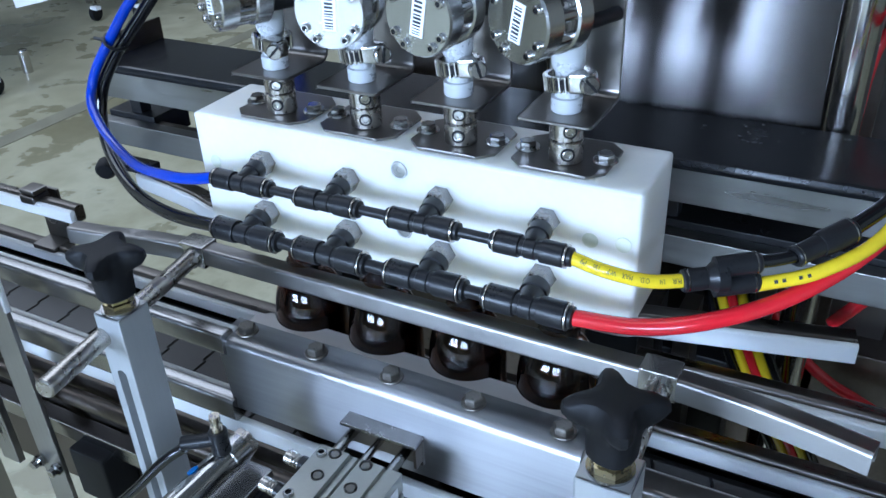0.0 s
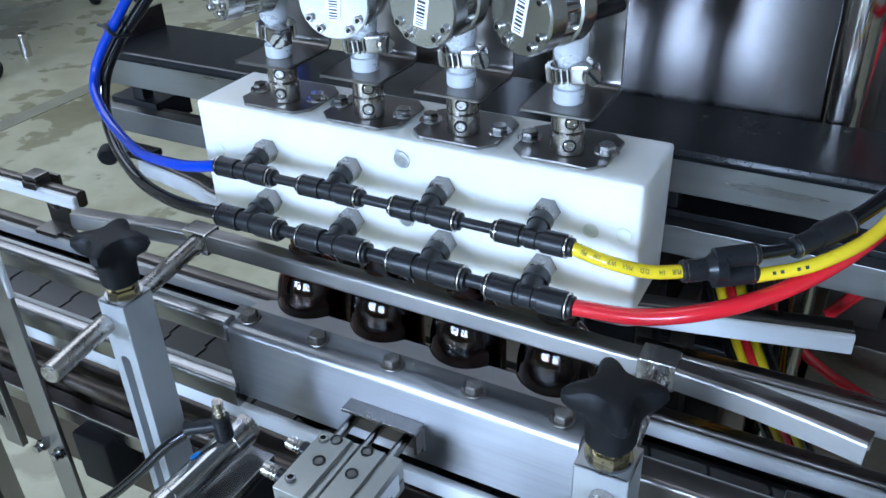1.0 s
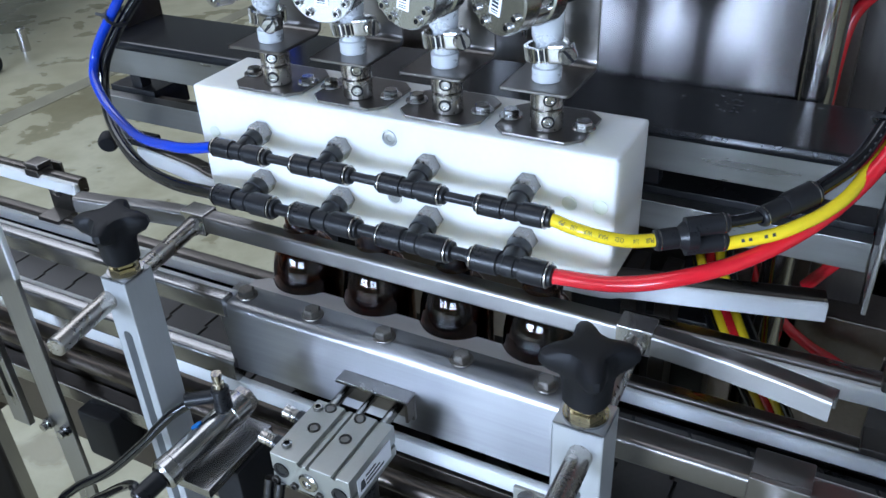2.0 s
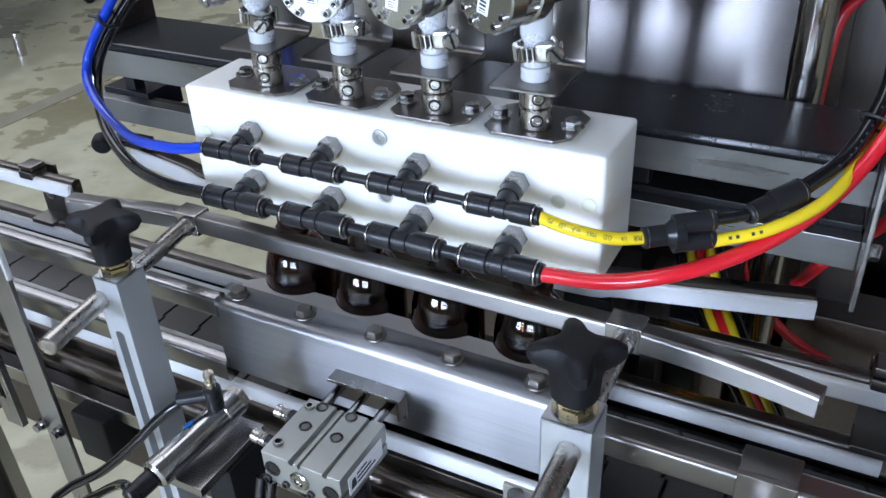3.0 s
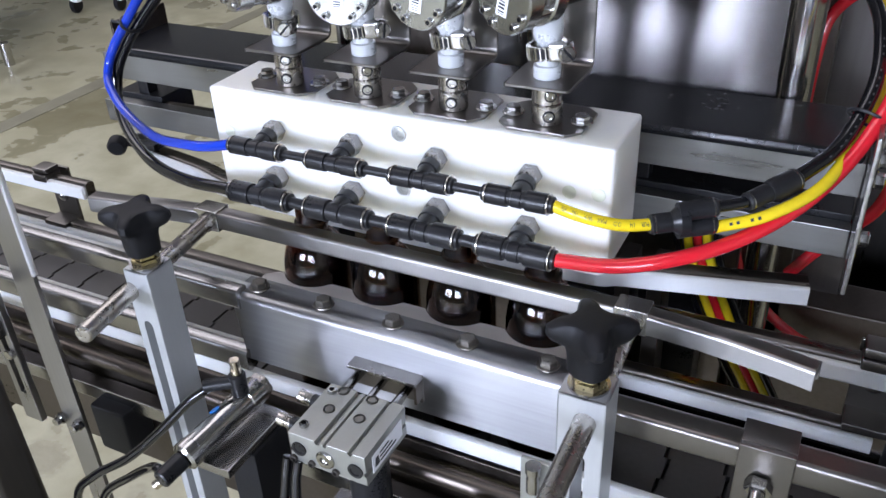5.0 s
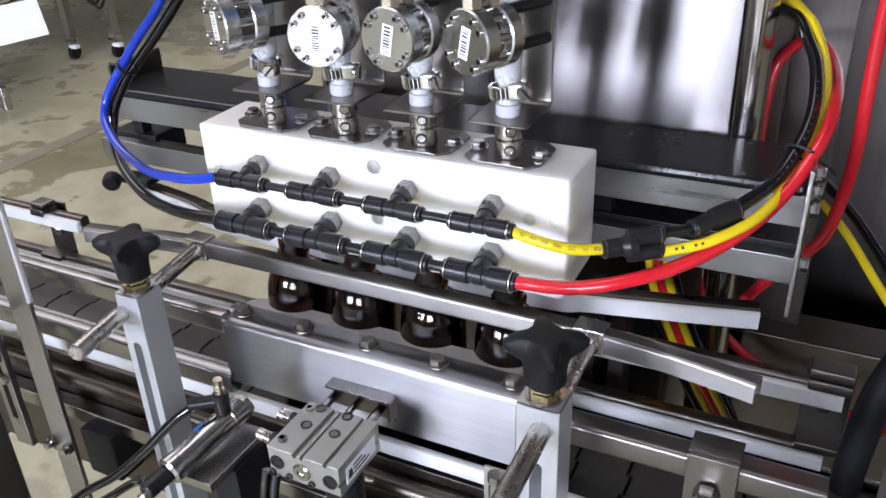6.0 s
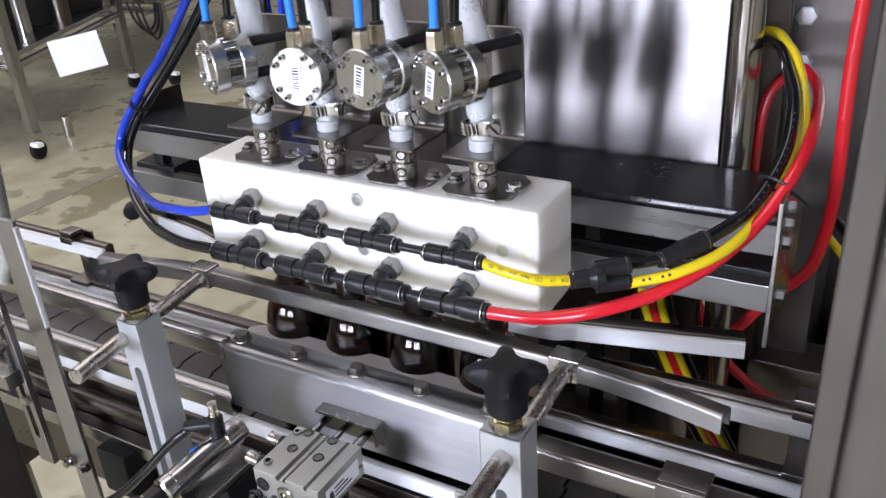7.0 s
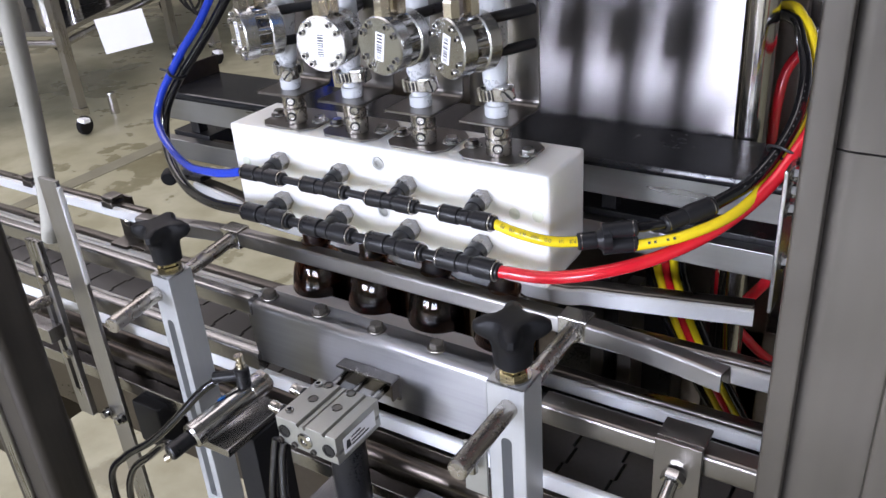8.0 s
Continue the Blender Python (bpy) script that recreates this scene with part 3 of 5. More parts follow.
# ---- guided air cylinder ----
def guided_cylinder():
    ob = thing("guided_cylinder", "grey aluminium guided air cylinder with twin steel rods", "air cylinder", (0, 0, 0))
    x0, x1, y0, y1, z0, z1 = -0.2310, -0.1795, 0.2530, 0.3000, 0.9305, 0.9525
    out = []
    for a, b in ((x0, 0), (x0 + 0.0185, 0), (x0 + 0.0185, -0.0032), (x0 + 0.0215, -0.0032), (x0 + 0.0215, -0.0008), (x0 + 0.0240, -0.0008), (x0 + 0.0240, -0.0036), (x0 + 0.0262, -0.0036), (x0 + 0.0262, 0),
                 (x0 + 0.0405, 0), (x0 + 0.0405, -0.0028), (x0 + 0.0432, -0.0028), (x0 + 0.0432, 0),
                 (x1, 0)):
        out.append((a, z1 + b))
    out += [(x1, z0 + 0.010), (x1 - 0.002, z0 + 0.010), (x1 - 0.002, z0 + 0.007), (x1, z0 + 0.007), (x1, z0), (x0, z0), (x0, z0 + 0.007), (x0 + 0.002, z0 + 0.007), (x0 + 0.002, z0 + 0.010), (x0, z0 + 0.010)]
    turn = Matrix(((1, 0, 0, 0), (0, 0, -1, y1), (0, 1, 0, 0), (0, 0, 0, 1)))
    part("body", prism(out, 0, y1 - y0, 0.0006, None, turn), ALU, ob)
    for x, y in ((-0.2195, 0.2790), (-0.2198, 0.2962), (-0.1998, 0.2962), (-0.1985, 0.2790)):
        part("counterbore", lathe([(0.0034, 0.0004), (0.0037, 0.0006), (0.0037, 0.0), (0.0026, -0.0), (0.0025, 0.0002), (0, 0.0002)], (x, y, z1), (0, 0, 1), 18), BRACKET, ob)
    for x, y in ((-0.2263, 0.2930), (-0.2253, 0.2615)):
        socket_screw(ob, (x, y, z1 - 0.0004), (0, 0, 1), 0.0030)
    for x, z in ((-0.2245, 0.942), (-0.1865, 0.940)):
        part("port_plug", lathe([(0.0050, 0), (0.0050, 0.0008), (0.0034, 0.0008), (0.0030, 0.0002), (0, 0.0002)], (x, y0, z), (0, -1, 0), 20), BLACK, ob)
    for x, z in ((-0.2290, 0.9335), (-0.2165, 0.9335), (-0.2000, 0.9335)):
        socket_screw(ob, (x, y0, z), (0, -1, 0), 0.0024, WORN)
    part("piston_cap", lathe([(0, 0), (0.0062, 0), (0.0062, 0.001), (0.0052, 0.0018), (0.003, 0.0018), (0.0026, 0.0006), (0, 0.0006)], (-0.2065, y0, 0.9405), (0, -1, 0), 24), POLISHED, ob)
    for x, r in ((-0.2288, 0.0031), (-0.2106, 0.0023), (-0.1928, 0.0031)):
        part("guide_rod", rod((x, y1 - 0.002, 0.9400), (x, 0.3330, 0.9400), r), POLISHED, ob)
    label = part("data_label", box(x1 - 0.0001, x1 + 0.0004, 0.2600, 0.2940, 0.9345, 0.9470, 0), PAPER, ob, "white data label with unreadable print")
    for i in range(3):
        part("print_bar", box(x1 + 0.0004, x1 + 0.0006, 0.2680, 0.2860 - 0.004 * i, 0.9370 + 0.003 * i, 0.9382 + 0.003 * i, 0), INK, label)
    part("logo_shape", prism([(0.2620, 0.9375), (0.2670, 0.9375), (0.2660, 0.9435), (0.2630, 0.9435)], 0, 0.0003, 0, None, Matrix(((0, 0, 1, x1 + 0.0004), (1, 0, 0, 0), (0, 1, 0, 0), (0, 0, 0, 1)))), INK, label)
    for y, z in ((0.2900, 0.9420), (0.2680, 0.9420)):
        fit = part("push_fitting", rod((x0, y, z), (x0 - 0.009, y, z + 0.001), 0.0046), BLACK, ob)
        part("threaded_tip", lathe([(0.0, 0), (0.0038, 0), (0.0042, 0.001), (0.0038, 0.002), (0.0042, 0.003), (0.0038, 0.004), (0.0042, 0.005), (0.0042, 0.009), (0.0030, 0.0095), (0, 0.0095)],
                                   (x0 - 0.009, y, z + 0.001), (-1, 0, 0.15), 20), ROD, fit, "bare metal fitting tip")
    return ob


guided_cylinder()
cylinder_stand = thing("cylinder_stand", "steel mounting stand under the guided cylinder", "bracket", (0, 0, 0))
part("column", lathe([(0, 0), (0.0130, 0), (0.0130, 0.067), (0.0105, 0.0695), (0, 0.0695)], (-0.200, 0.285, 0.86), (0, 0, 1)), BLACK, cylinder_stand)
part("base_plate", box(-0.235, -0.115, 0.235, 0.300, 0.852, 0.860, 0.001), STEEL, cylinder_stand)
part("arm", box(-0.150, -0.122, 0.240, 0.300, 0.860, 0.885, 0.001), STEEL, cylinder_stand)
part("mount", box(-0.230, -0.200, 0.262, 0.300, 0.80, 0.852, 0.001), RUBBER, cylinder_stand)


# ---- round air cylinder beside the post ----
def round_cylinder():
    ob = thing("round_cylinder", "polished round air cylinder with black hose fittings", "air cylinder", (0, 0, 0))
    a, b = Vector((-0.2960, 0.2300, 0.9250)), Vector((-0.2880, 0.2950, 0.9320))
    d = (b - a).normalized()
    h = (b - a).length
    part("barrel", lathe([(0, 0), (0.0075, 0), (0.0096, 0.0016), (0.0096, 0.009), (0.0091, 0.0096), (0.0091, h - 0.012), (0.0096, h - 0.0115), (0.0096, h), (0, h)], a, d, 32), POLISHED, ob)
    part("end_nut", hexagon(0.0092, 0.006, b, d), ROD, ob)
    part("tail_fitting", rod(a - d * 0.018, a, 0.0060), BLACK, ob)
    part("tail_screw", lathe([(0, 0), (0.004, 0), (0.004, 0.003), (0.003, 0.004), (0.003, 0.011), (0, 0.011)], a - d * 0.010 + Vector((-0.002, 0, -0.004)), (-0.6, -0.6, -0.5)), BRASS, ob)
    up = Vector((0, 0, 1))
    e = a + d * (h - 0.014)
    elbow = part("elbow_fitting", rod(e + up * 0.008, e + up * 0.024, 0.0056), BLACK, ob)
    part("elbow_arm", rod(e + up * 0.018, e + up * 0.018 + Vector((-0.018, -0.012, -0.001)), 0.0043), BLACK, elbow)
    part("adjusting_screw", lathe([(0, 0), (0.0036, 0), (0.0036, 0.004), (0.0024, 0.0046), (0.0024, 0.007), (0.0032, 0.0074), (0.0032, 0.011), (0, 0.011)], e + up * 0.024), BRASS, elbow)
    part("blue_sticker", lathe([(0, 0), (0.0036, 0), (0.0036, 0.0003), (0, 0.0003)], a + d * 0.034 + Vector((-0.0048, 0, 0.0078)), (-0.5, 0, 0.85), 20), SKY_T, ob, "round blue sticker")
    part("bracket", box(-0.300, -0.272, 0.240, 0.300, 0.9080, 0.9150, 0.001), STEEL, ob)
    part("bracket_web", box(-0.292, -0.270, 0.262, 0.296, 0.78, 0.9085, 0.001), RUBBER, ob)
    return ob


round_cylinder()


def hose(name, label, points, r, material, group="", steps=8, n=14):
    return whole(name, sweep(points, r, n, steps), material, label, "hose", group)


hose("air_hose", "thin black air hose of the round cylinder", [(-0.3070, 0.2700, 0.9440), (-0.3200, 0.2630, 0.9330), (-0.340, 0.254, 0.9100), (-0.3677, 0.245, 0.8825), (-0.4009, 0.238, 0.8577), (-0.4225, 0.234, 0.8300), (-0.432, 0.236, 0.76)], 0.0032, BLACK_T, "thin black air hoses")
hose("air_hose", "thin black air hose of the round cylinder", [(-0.2982, 0.2140, 0.9235), (-0.3050, 0.2180, 0.9250), (-0.3220, 0.2240, 0.9120), (-0.3500, 0.2290, 0.8870), (-0.3813, 0.230, 0.8579), (-0.40, 0.232, 0.82), (-0.405, 0.234, 0.76)], 0.0030, BLACK_T, "thin black air hoses")
for k, x in enumerate((-0.2340, -0.2265)):
    hose("air_hose", "thin black air hose below the guided cylinder", [(x, 0.2525, 0.932), (x - 0.001, 0.248, 0.915), (x - 0.003 + 0.004 * k, 0.242, 0.88), (x + 0.002, 0.244, 0.84), (x, 0.246, 0.76)], 0.0030, BLACK_T, "thin black air hoses")


# ---- filling block ----
def filling_block():
    ob = thing("filling_block", "white plastic filling block with drilled face over the bottles", "filling block", (0, 0, 0))
    bm = box(-0.3460, -0.0812, 0.3645, 0.4175, 1.0235, 1.1072, 0)
    upright = [e for e in bm.edges if abs(e.verts[0].co.z - e.verts[1].co.z) < 1e-6 and e.verts[0].co.z < 1.03]
    bmesh.ops.bevel(bm, geom=upright, offset=0.013, segments=7, affect="EDGES", profile=0.5)
    sharp = [e for e in bm.edges if e.calc_face_angle(0) > 1.0]
    bmesh.ops.bevel(bm, geom=sharp, offset=0.0020, segments=3, affect="EDGES", profile=0.5)
    part("body", bm, WHITE, ob)
    for x, z in ((-0.2085, 1.0961), (-0.2080, 1.0605)):
        plug = part("bore_rim", lathe([(0.0049, 0.0001), (0.0047, 0.0006), (0.0041, 0.0006), (0.0038, 0.0001)], (x, 0.3645, z), (0, -1, 0), 24), WHITE, ob)
        part("grub_screw", lathe([(0.0042, 0.0001), (0.0034, 0.0005), (0.0018, 0.0005), (0.0016, 0.0002), (0, 0.0002)], (x + 0.0004, 0.3645, z), (0, -1, 0), 20), ALU, plug)
    for x, z in ((-0.1047, 1.0788), (-0.0885, 1.0800), (-0.3344, 1.0781)):
        part("plugged_bore", lathe([(0.0040, 0.0001), (0.0038, 0.0004), (0, 0.0004)], (x, 0.3645, z), (0, -1, 0), 24), PLUG, ob, "greenish plastic plug")
    return ob


PLUG = node_material("greenish_white_plug", (0.66, 0.68, 0.55), 0.45, 0.0, vary=0.05, big=40, fine=300, bump=0.03)
filling_block()


def tee(x, z, length, r, nut_r):
    """A push-in tee with release collars, screwed into the block by a steel nut."""
    ob = thing("push_tee", "black plastic push-in tee screwed into the white block", "fitting", (x, 0.340, z), "tees on the filling block")
    h = length / 2
    prof = [(0, 0), (r * 0.72, 0), (r * 0.86, 0.0006), (r * 0.86, 0.0018), (r, 0.0020), (r, length * 0.34), (r * 0.96, length * 0.355), (r * 0.80, length * 0.36), (r * 0.80, length * 0.42), (r * 0.90, length * 0.43)]
    prof = prof + [(a, length - b) for a, b in prof[::-1]]
    part("run_body", lathe(prof, (-h, 0, 0), (1, 0, 0), 26), BLACK, ob)
    part("branch", lathe([(r * 0.92, 0), (r * 0.92, 0.0085), (r * 1.04, 0.0092), (r * 1.04, 0.0150), (r * 0.95, 0.0160), (0, 0.0160)], (0.0, 0, 0.0004), (-0.10, 1, 0.09), 24), BLACK, ob)
    for s in (-1, 1):
        part("collar_ring", lathe([(r * 0.80, 0), (r * 1.015, 0), (r * 1.015, 0.0007), (r * 0.80, 0.0007)], (s * (h - 0.0012), 0, 0), (s, 0, 0), 26), ROD, ob, "thin bright ring")
        part("release_collar", lathe([(r * 0.45, 0), (r * 0.80, 0), (r * 0.80, 0.0016), (r * 0.62, 0.0022), (r * 0.45, 0.0022)], (s * h, 0, 0), (s, 0, 0), 22), BLACK, ob)
    part("hex_nut", hexagon(nut_r, 0.0090, (-0.0022, 0.0242, 0.0024), (0, -1, 0)), NUT, ob, "bright steel hex nut")
    return ob


TEE_Y, UP_Z, LOW_Z = 0.3400, 1.0829, 1.0502
UP_X, LOW_X = (-0.2940, -0.2380, -0.1818, -0.1246), (-0.2973, -0.2403, -0.1823, -0.1260)
for x in UP_X:
    tee(x, UP_Z, 0.0365, 0.0057, 0.0069)
for x in LOW_X:
    tee(x, LOW_Z, 0.0430, 0.0069, 0.0076)
for row, z, h, r in ((UP_X, UP_Z, 0.0180, 0.0027), (LOW_X, LOW_Z, 0.0212, 0.0035)):
    for a, b in zip(row, row[1:]):
        ob = whole("link_tube", rod((a + h, TEE_Y, z), (b - h, TEE_Y, z), r, 16), BLACK, "short black tube joining two tees", "hose", "link tubes")


# ---- nozzle stations ----
def nozzle_station(i, x):
    """Base plate, split collars, clamp bracket and pinch valve above one bottle."""
    seat = thing("nozzle_base", "stainless base plate with chamfered corners bolted on the block", "mounting plate", (x, 0.3905, 1.1074), "nozzle bases")
    w0, w1, d, c = -0.0258, 0.0222, 0.0213, 0.0075
    out = [(w0, -d + c), (w0 + c, -d), (w1 - c, -d), (w1, -d + c), (w1, d - c), (w1 - c, d), (w0 + c, d), (w0, d - c)]
    part("plate", prism(out, 0, 0.0016, 0.0003), BRACKET, seat)
    for sx in (-0.0222, 0.0178):
        b = part("hex_head", hexagon(0.0043, 0.0032, (sx, -0.001, 0.0028), (0, 0, 1)), POLISHED, seat, "hex bolt head with washer")
        part("washer", lathe([(0, 0), (0.0062, 0), (0.0064, 0.0004), (0.0060, 0.0012), (0, 0.0012)], (sx, -0.001, 0.0016)), POLISHED, b)
    for k in range(2):
        z = 0.0016 + k * 0.0116
        col = part("split_collar", lathe([(0.005, 0), (0.0078, 0), (0.0084, 0.0006), (0.0084, 0.0106), (0.0078, 0.0112), (0.005, 0.0112)], (-0.0005, -0.006, z), (0, 0, 1), 28), ROD, seat, "bright split clamp collar")
        a = radians((-68, -60, -72, -64)[i] + 5 * k)
        v = Vector((math.cos(a), math.sin(a), 0))
        at = Vector((-0.0005, -0.006, z + 0.0056)) + v * 0.0080
        # Flat black disc drawn as the shaded recess round the screw.
        part("screw_hole", lathe([(0, 0), (0.0034, 0), (0.0034, 0.0005), (0, 0.0005)], at, v, 18), RUBBER, col)
        part("clamp_screw", lathe([(0, 0), (0.0026, 0), (0.0026, 0.0009), (0.0022, 0.0012), (0.0014, 0.0012), (0.0013, 0.0006), (0, 0.0006)], at, v, 14), POLISHED, col)
    # bracket
    br = thing("valve_bracket", "bent stainless bracket holding a pinch valve and hose", "bracket", (x, 0.3845, 1.1322), "valve brackets")
    prof, r = [(-0.0165, 0.0)], 0.006
    y1 = 0.0255
    for k in range(7):
        a = math.pi / 2 * k / 6
        prof.append((y1 - r + r * math.sin(a), r - r * math.cos(a)))
    prof.append((y1, 0.070))
    back = [(p - 0.0018 * (1 if k >= len(prof) - 1 else math.sin(math.pi / 2 * max(0, min(1, (k - 1) / 6)))), q + 0.0018 * (1 if k == 0 else math.cos(math.pi / 2 * max(0, min(1, (k - 1) / 6))) if k < len(prof) - 1 else 0)) for k, (p, q) in enumerate(prof)]
    loop = prof + back[::-1]
    bm = bmesh.new()
    le = [bm.verts.new((-0.0190, p, q)) for p, q in loop]
    ri = [bm.verts.new((0.0170, p, q)) for p, q in loop]
    k = len(loop)
    for j in range(k):
        bm.faces.new((le[j], le[(j + 1) % k], ri[(j + 1) % k], ri[j]))
    half = len(prof)
    for side in (le, ri):
        for j in range(half - 1):
            bm.faces.new((side[j], side[j + 1], side[k - 2 - j], side[k - 1 - j]))
    corner = [e for e in bm.edges if all(v.co.z > 0.066 for v in e.verts) and abs(e.verts[0].co.x - e.verts[1].co.x) < 1e-6]
    bmesh.ops.bevel(bm, geom=corner, offset=0.006, segments=4, affect="EDGES", profile=0.5)
    corner = [e for e in bm.edges if all(v.co.y < -0.0160 for v in e.verts) and abs(e.verts[0].co.x - e.verts[1].co.x) < 1e-6]
    bmesh.ops.bevel(bm, geom=corner, offset=0.003, segments=3, affect="EDGES", profile=0.5)
    bm.normal_update()
    rim = [e for e in bm.edges if len(e.link_faces) == 2 and e.calc_face_angle(0) > 1.2]
    bmesh.ops.bevel(bm, geom=rim, offset=0.0005, segments=1, affect="EDGES", profile=0.5)
    part("bent_plate", bm, BRACKET, br)
    # barb and hose clamp
    part("barb", lathe([(0.003, 0.0018), (0.0068, 0.0018), (0.0074, 0.0026), (0.0074, 0.0088), (0.0058, 0.0092), (0.0058, 0.024), (0, 0.024)], (-0.001, 0.0, 0), (0, 0, 1), 24), SILICONE, br, "milky plastic hose barb")
    clamp = thing("hose_clamp", "steel worm-drive clamp round a milky hose", "hose clamp", (x - 0.001, 0.3845, 1.1455), "hose clamps", (-12, 18, 5, 0)[i])
    band = []
    teeth = 96
    for s in range(teeth):
        band.append((2 * math.pi * s / teeth, 0.0092 + (0.0016 if s % 4 < 2 else 0)))
    bm = bmesh.new()
    rings = []
    for h, e in ((0, 0), (0, 1), (0.0072, 1), (0.0072, 0)):
        rings.append([bm.verts.new(((rr if e else 0.0084) * math.cos(a), (rr if e else 0.0084) * math.sin(a), h)) for a, rr in band])
    for a, b in zip(rings, rings[1:] + rings[:1]):
        for s in range(teeth):
            bm.faces.new((a[s], a[(s + 1) % teeth], b[(s + 1) % teeth], b[s]))
    part("toothed_band", bm, POLISHED, clamp)
    # Black ring added behind the teeth as the shade in their gaps.
    part("gap_shade", lathe([(0.0088, 0.0012), (0.0100, 0.0012), (0.0100, 0.0060), (0.0088, 0.0060)], (0, 0, 0), (0, 0, 1), 36), RUBBER, clamp, "dark ring that shades the gaps of the band")
    part("worm_housing", box(0.0040, 0.0165, -0.0110, -0.0025, -0.0006, 0.0090, 0.0018), POLISHED, clamp)
    part("worm_screw", lathe([(0, 0), (0.0036, 0), (0.0044, 0.0008), (0.0044, 0.0040), (0.0036, 0.0048), (0.0011, 0.0048), (0.0011, 0.0036), (0, 0.0036)], (0.0140, -0.0098, 0.0042), (0.55, -0.8, 0.05), 20), POLISHED, clamp)
    # Thin black bar laid on the head as the shade in its slot.
    slot = part("screw_slot", box(-0.0038, 0.0038, -0.0006, 0.0006, -0.0002, 0.0003, 0), RUBBER, clamp)
    slot.matrix_basis = Matrix.Translation(Vector((0.0140, -0.0098, 0.0042)) + Vector((0.55, -0.8, 0.05)).normalized() * 0.0049) @ Vector((0.55, -0.8, 0.05)).to_track_quat("Z", "Y").to_matrix().to_4x4() @ Matrix.Rotation(radians(50 + 25 * i), 4, "Z")
    clamp.matrix_basis = clamp.matrix_basis @ Matrix.Rotation(radians((5, -6, -7, -8)[i]), 4, "Y")
    lean = (-0.006, -0.010, -0.008, -0.012)[i]
    part("hose_mouth", lathe([(0.0050, 0), (0.0064, 0), (0.0072, 0.0012), (0.0078, 0.0036), (0.0078, 0.0052), (0.0050, 0.0052)], (-0.001, 0, 0.0214), (0, 0, 1), 24), SILICONE, br)
    hose("product_hose", "milky translucent product hose held by a clamp", [(x - 0.001, 0.3845, 1.1585), (x - 0.001, 0.3845, 1.163), (x - 0.0015, 0.386, 1.175), (x + 0.3 * lean, 0.390, 1.195), (x + lean, 0.392, 1.225), (x + 1.8 * lean, 0.393, 1.30)], 0.0078, SILICONE, "product hoses", 8, 20)
    # pinch valve
    ang = radians((-118, -79, -97, -112)[i])
    nx, ny = math.cos(ang), math.sin(ang)
    face = Vector(((-0.3035, 0.349, 1.1800), (-0.2285, 0.3455, 1.1800), (-0.1795, 0.3415, 1.1835), (-0.1345, 0.3440, 1.1850))[i])
    valve = thing("pinch_valve", "round steel pinch valve with barcode sticker and two air fittings", "valve", face, "pinch valves")
    n = Vector((nx, ny, 0))
    R = 0.0177
    part("face_cap", lathe([(0, 0), (R - 0.0008, 0), (R, -0.0010), (R, -0.0095), (R - 0.0010, -0.0102), (R - 0.0022, -0.0102), (0, -0.0102)], (0, 0, 0), n, 44), VALVE, valve, "bright round cap with six screws")
    # Darker steel puts the shade between the caps into the ring's colour.
    part("middle_ring", lathe([(0, -0.0102), (R - 0.0044, -0.0102), (R - 0.0044, -0.0190), (0, -0.0190)], (0, 0, 0), n, 36), RAIL_BACK, valve, "recessed ring darkened as shade between the pillars")
    for k in range(8):
        a = radians(45 * k + 10)
        q = Vector((-ny, nx, 0)) * math.cos(a) * (R - 0.0042) + Vector((0, 0, math.sin(a) * (R - 0.0042)))
        part("pillar", rod(q - n * 0.0102, q - n * 0.0190, 0.0031, 12, 0), POLISHED, valve)
    part("rear_flange", lathe([(0, -0.0188), (R - 0.0012, -0.0188), (R - 0.0002, -0.0196), (R - 0.0002, -0.0272), (R - 0.0014, -0.0284), (0, -0.0284)], (0, 0, 0), n, 44), VALVE, valve)
    side = Vector((-ny, nx, 0))
    for k in range(8):
        a = radians(45 + 90 * (k // 2) + (14 if k % 2 else -14))
        socket_screw(valve, side * math.cos(a) * 0.0142 + Vector((0, 0, math.sin(a) * 0.0142)) + n * 0.0001, n, 0.0021)
    tilt = radians((8, -4, -10, -12)[i])
    sx, sz = side * math.cos(tilt) + Vector((0, 0, math.sin(tilt))), Vector((0, 0, math.cos(tilt))) - side * math.sin(tilt)
    def on_face(u0, u1, v0, v1, lift):
        return Matrix(((sx.x, sz.x, n.x, 0), (sx.y, sz.y, n.y, 0), (sx.z, sz.z, n.z, 0), (0, 0, 0, 1))), [(u0, v0), (u1, v0), (u1, v1), (u0, v1)], lift
    m, out4, _ = on_face(-0.0032, 0.0036, -0.0085, 0.0085, 0)
    sticker = part("sticker", prism(out4, 0.0001, 0.0003, 0, None, m), PAPER, valve, "white barcode sticker")
    v = -0.0075
    rnd = random.Random(i)
    while v < 0.0068:
        t = rnd.choice((0.0004, 0.0007, 0.0011))
        part("print_bar", prism([(-0.0020, v), (0.0022, v), (0.0022, v + t), (-0.0020, v + t)], 0.0003, 0.0004, 0, None, m), INK, sticker)
        v += t + rnd.choice((0.0006, 0.0009))
    for k, (s, mat_t) in enumerate(((0.0055, SKY_T), (0.0195, BLACK_T))):
        base = -n * s + Vector((0, 0, R - 0.002))
        if k == 1:
            base += Vector((0, 0, 0.0006))
        f = part("air_fitting", hexagon(0.0052, 0.0115, base, (0, 0, 1)), BRASS, valve, "nickel push-in air fitting")
        part("release_collar", lathe([(0.0020, 0), (0.0043, 0), (0.0043, 0.0010), (0.0036, 0.0018), (0.0020, 0.0018)], base + Vector((0, 0, 0.0113)), (0, 0, 1), 18), BLACK, f)
        top = face + base + Vector((0, 0, 0.012))
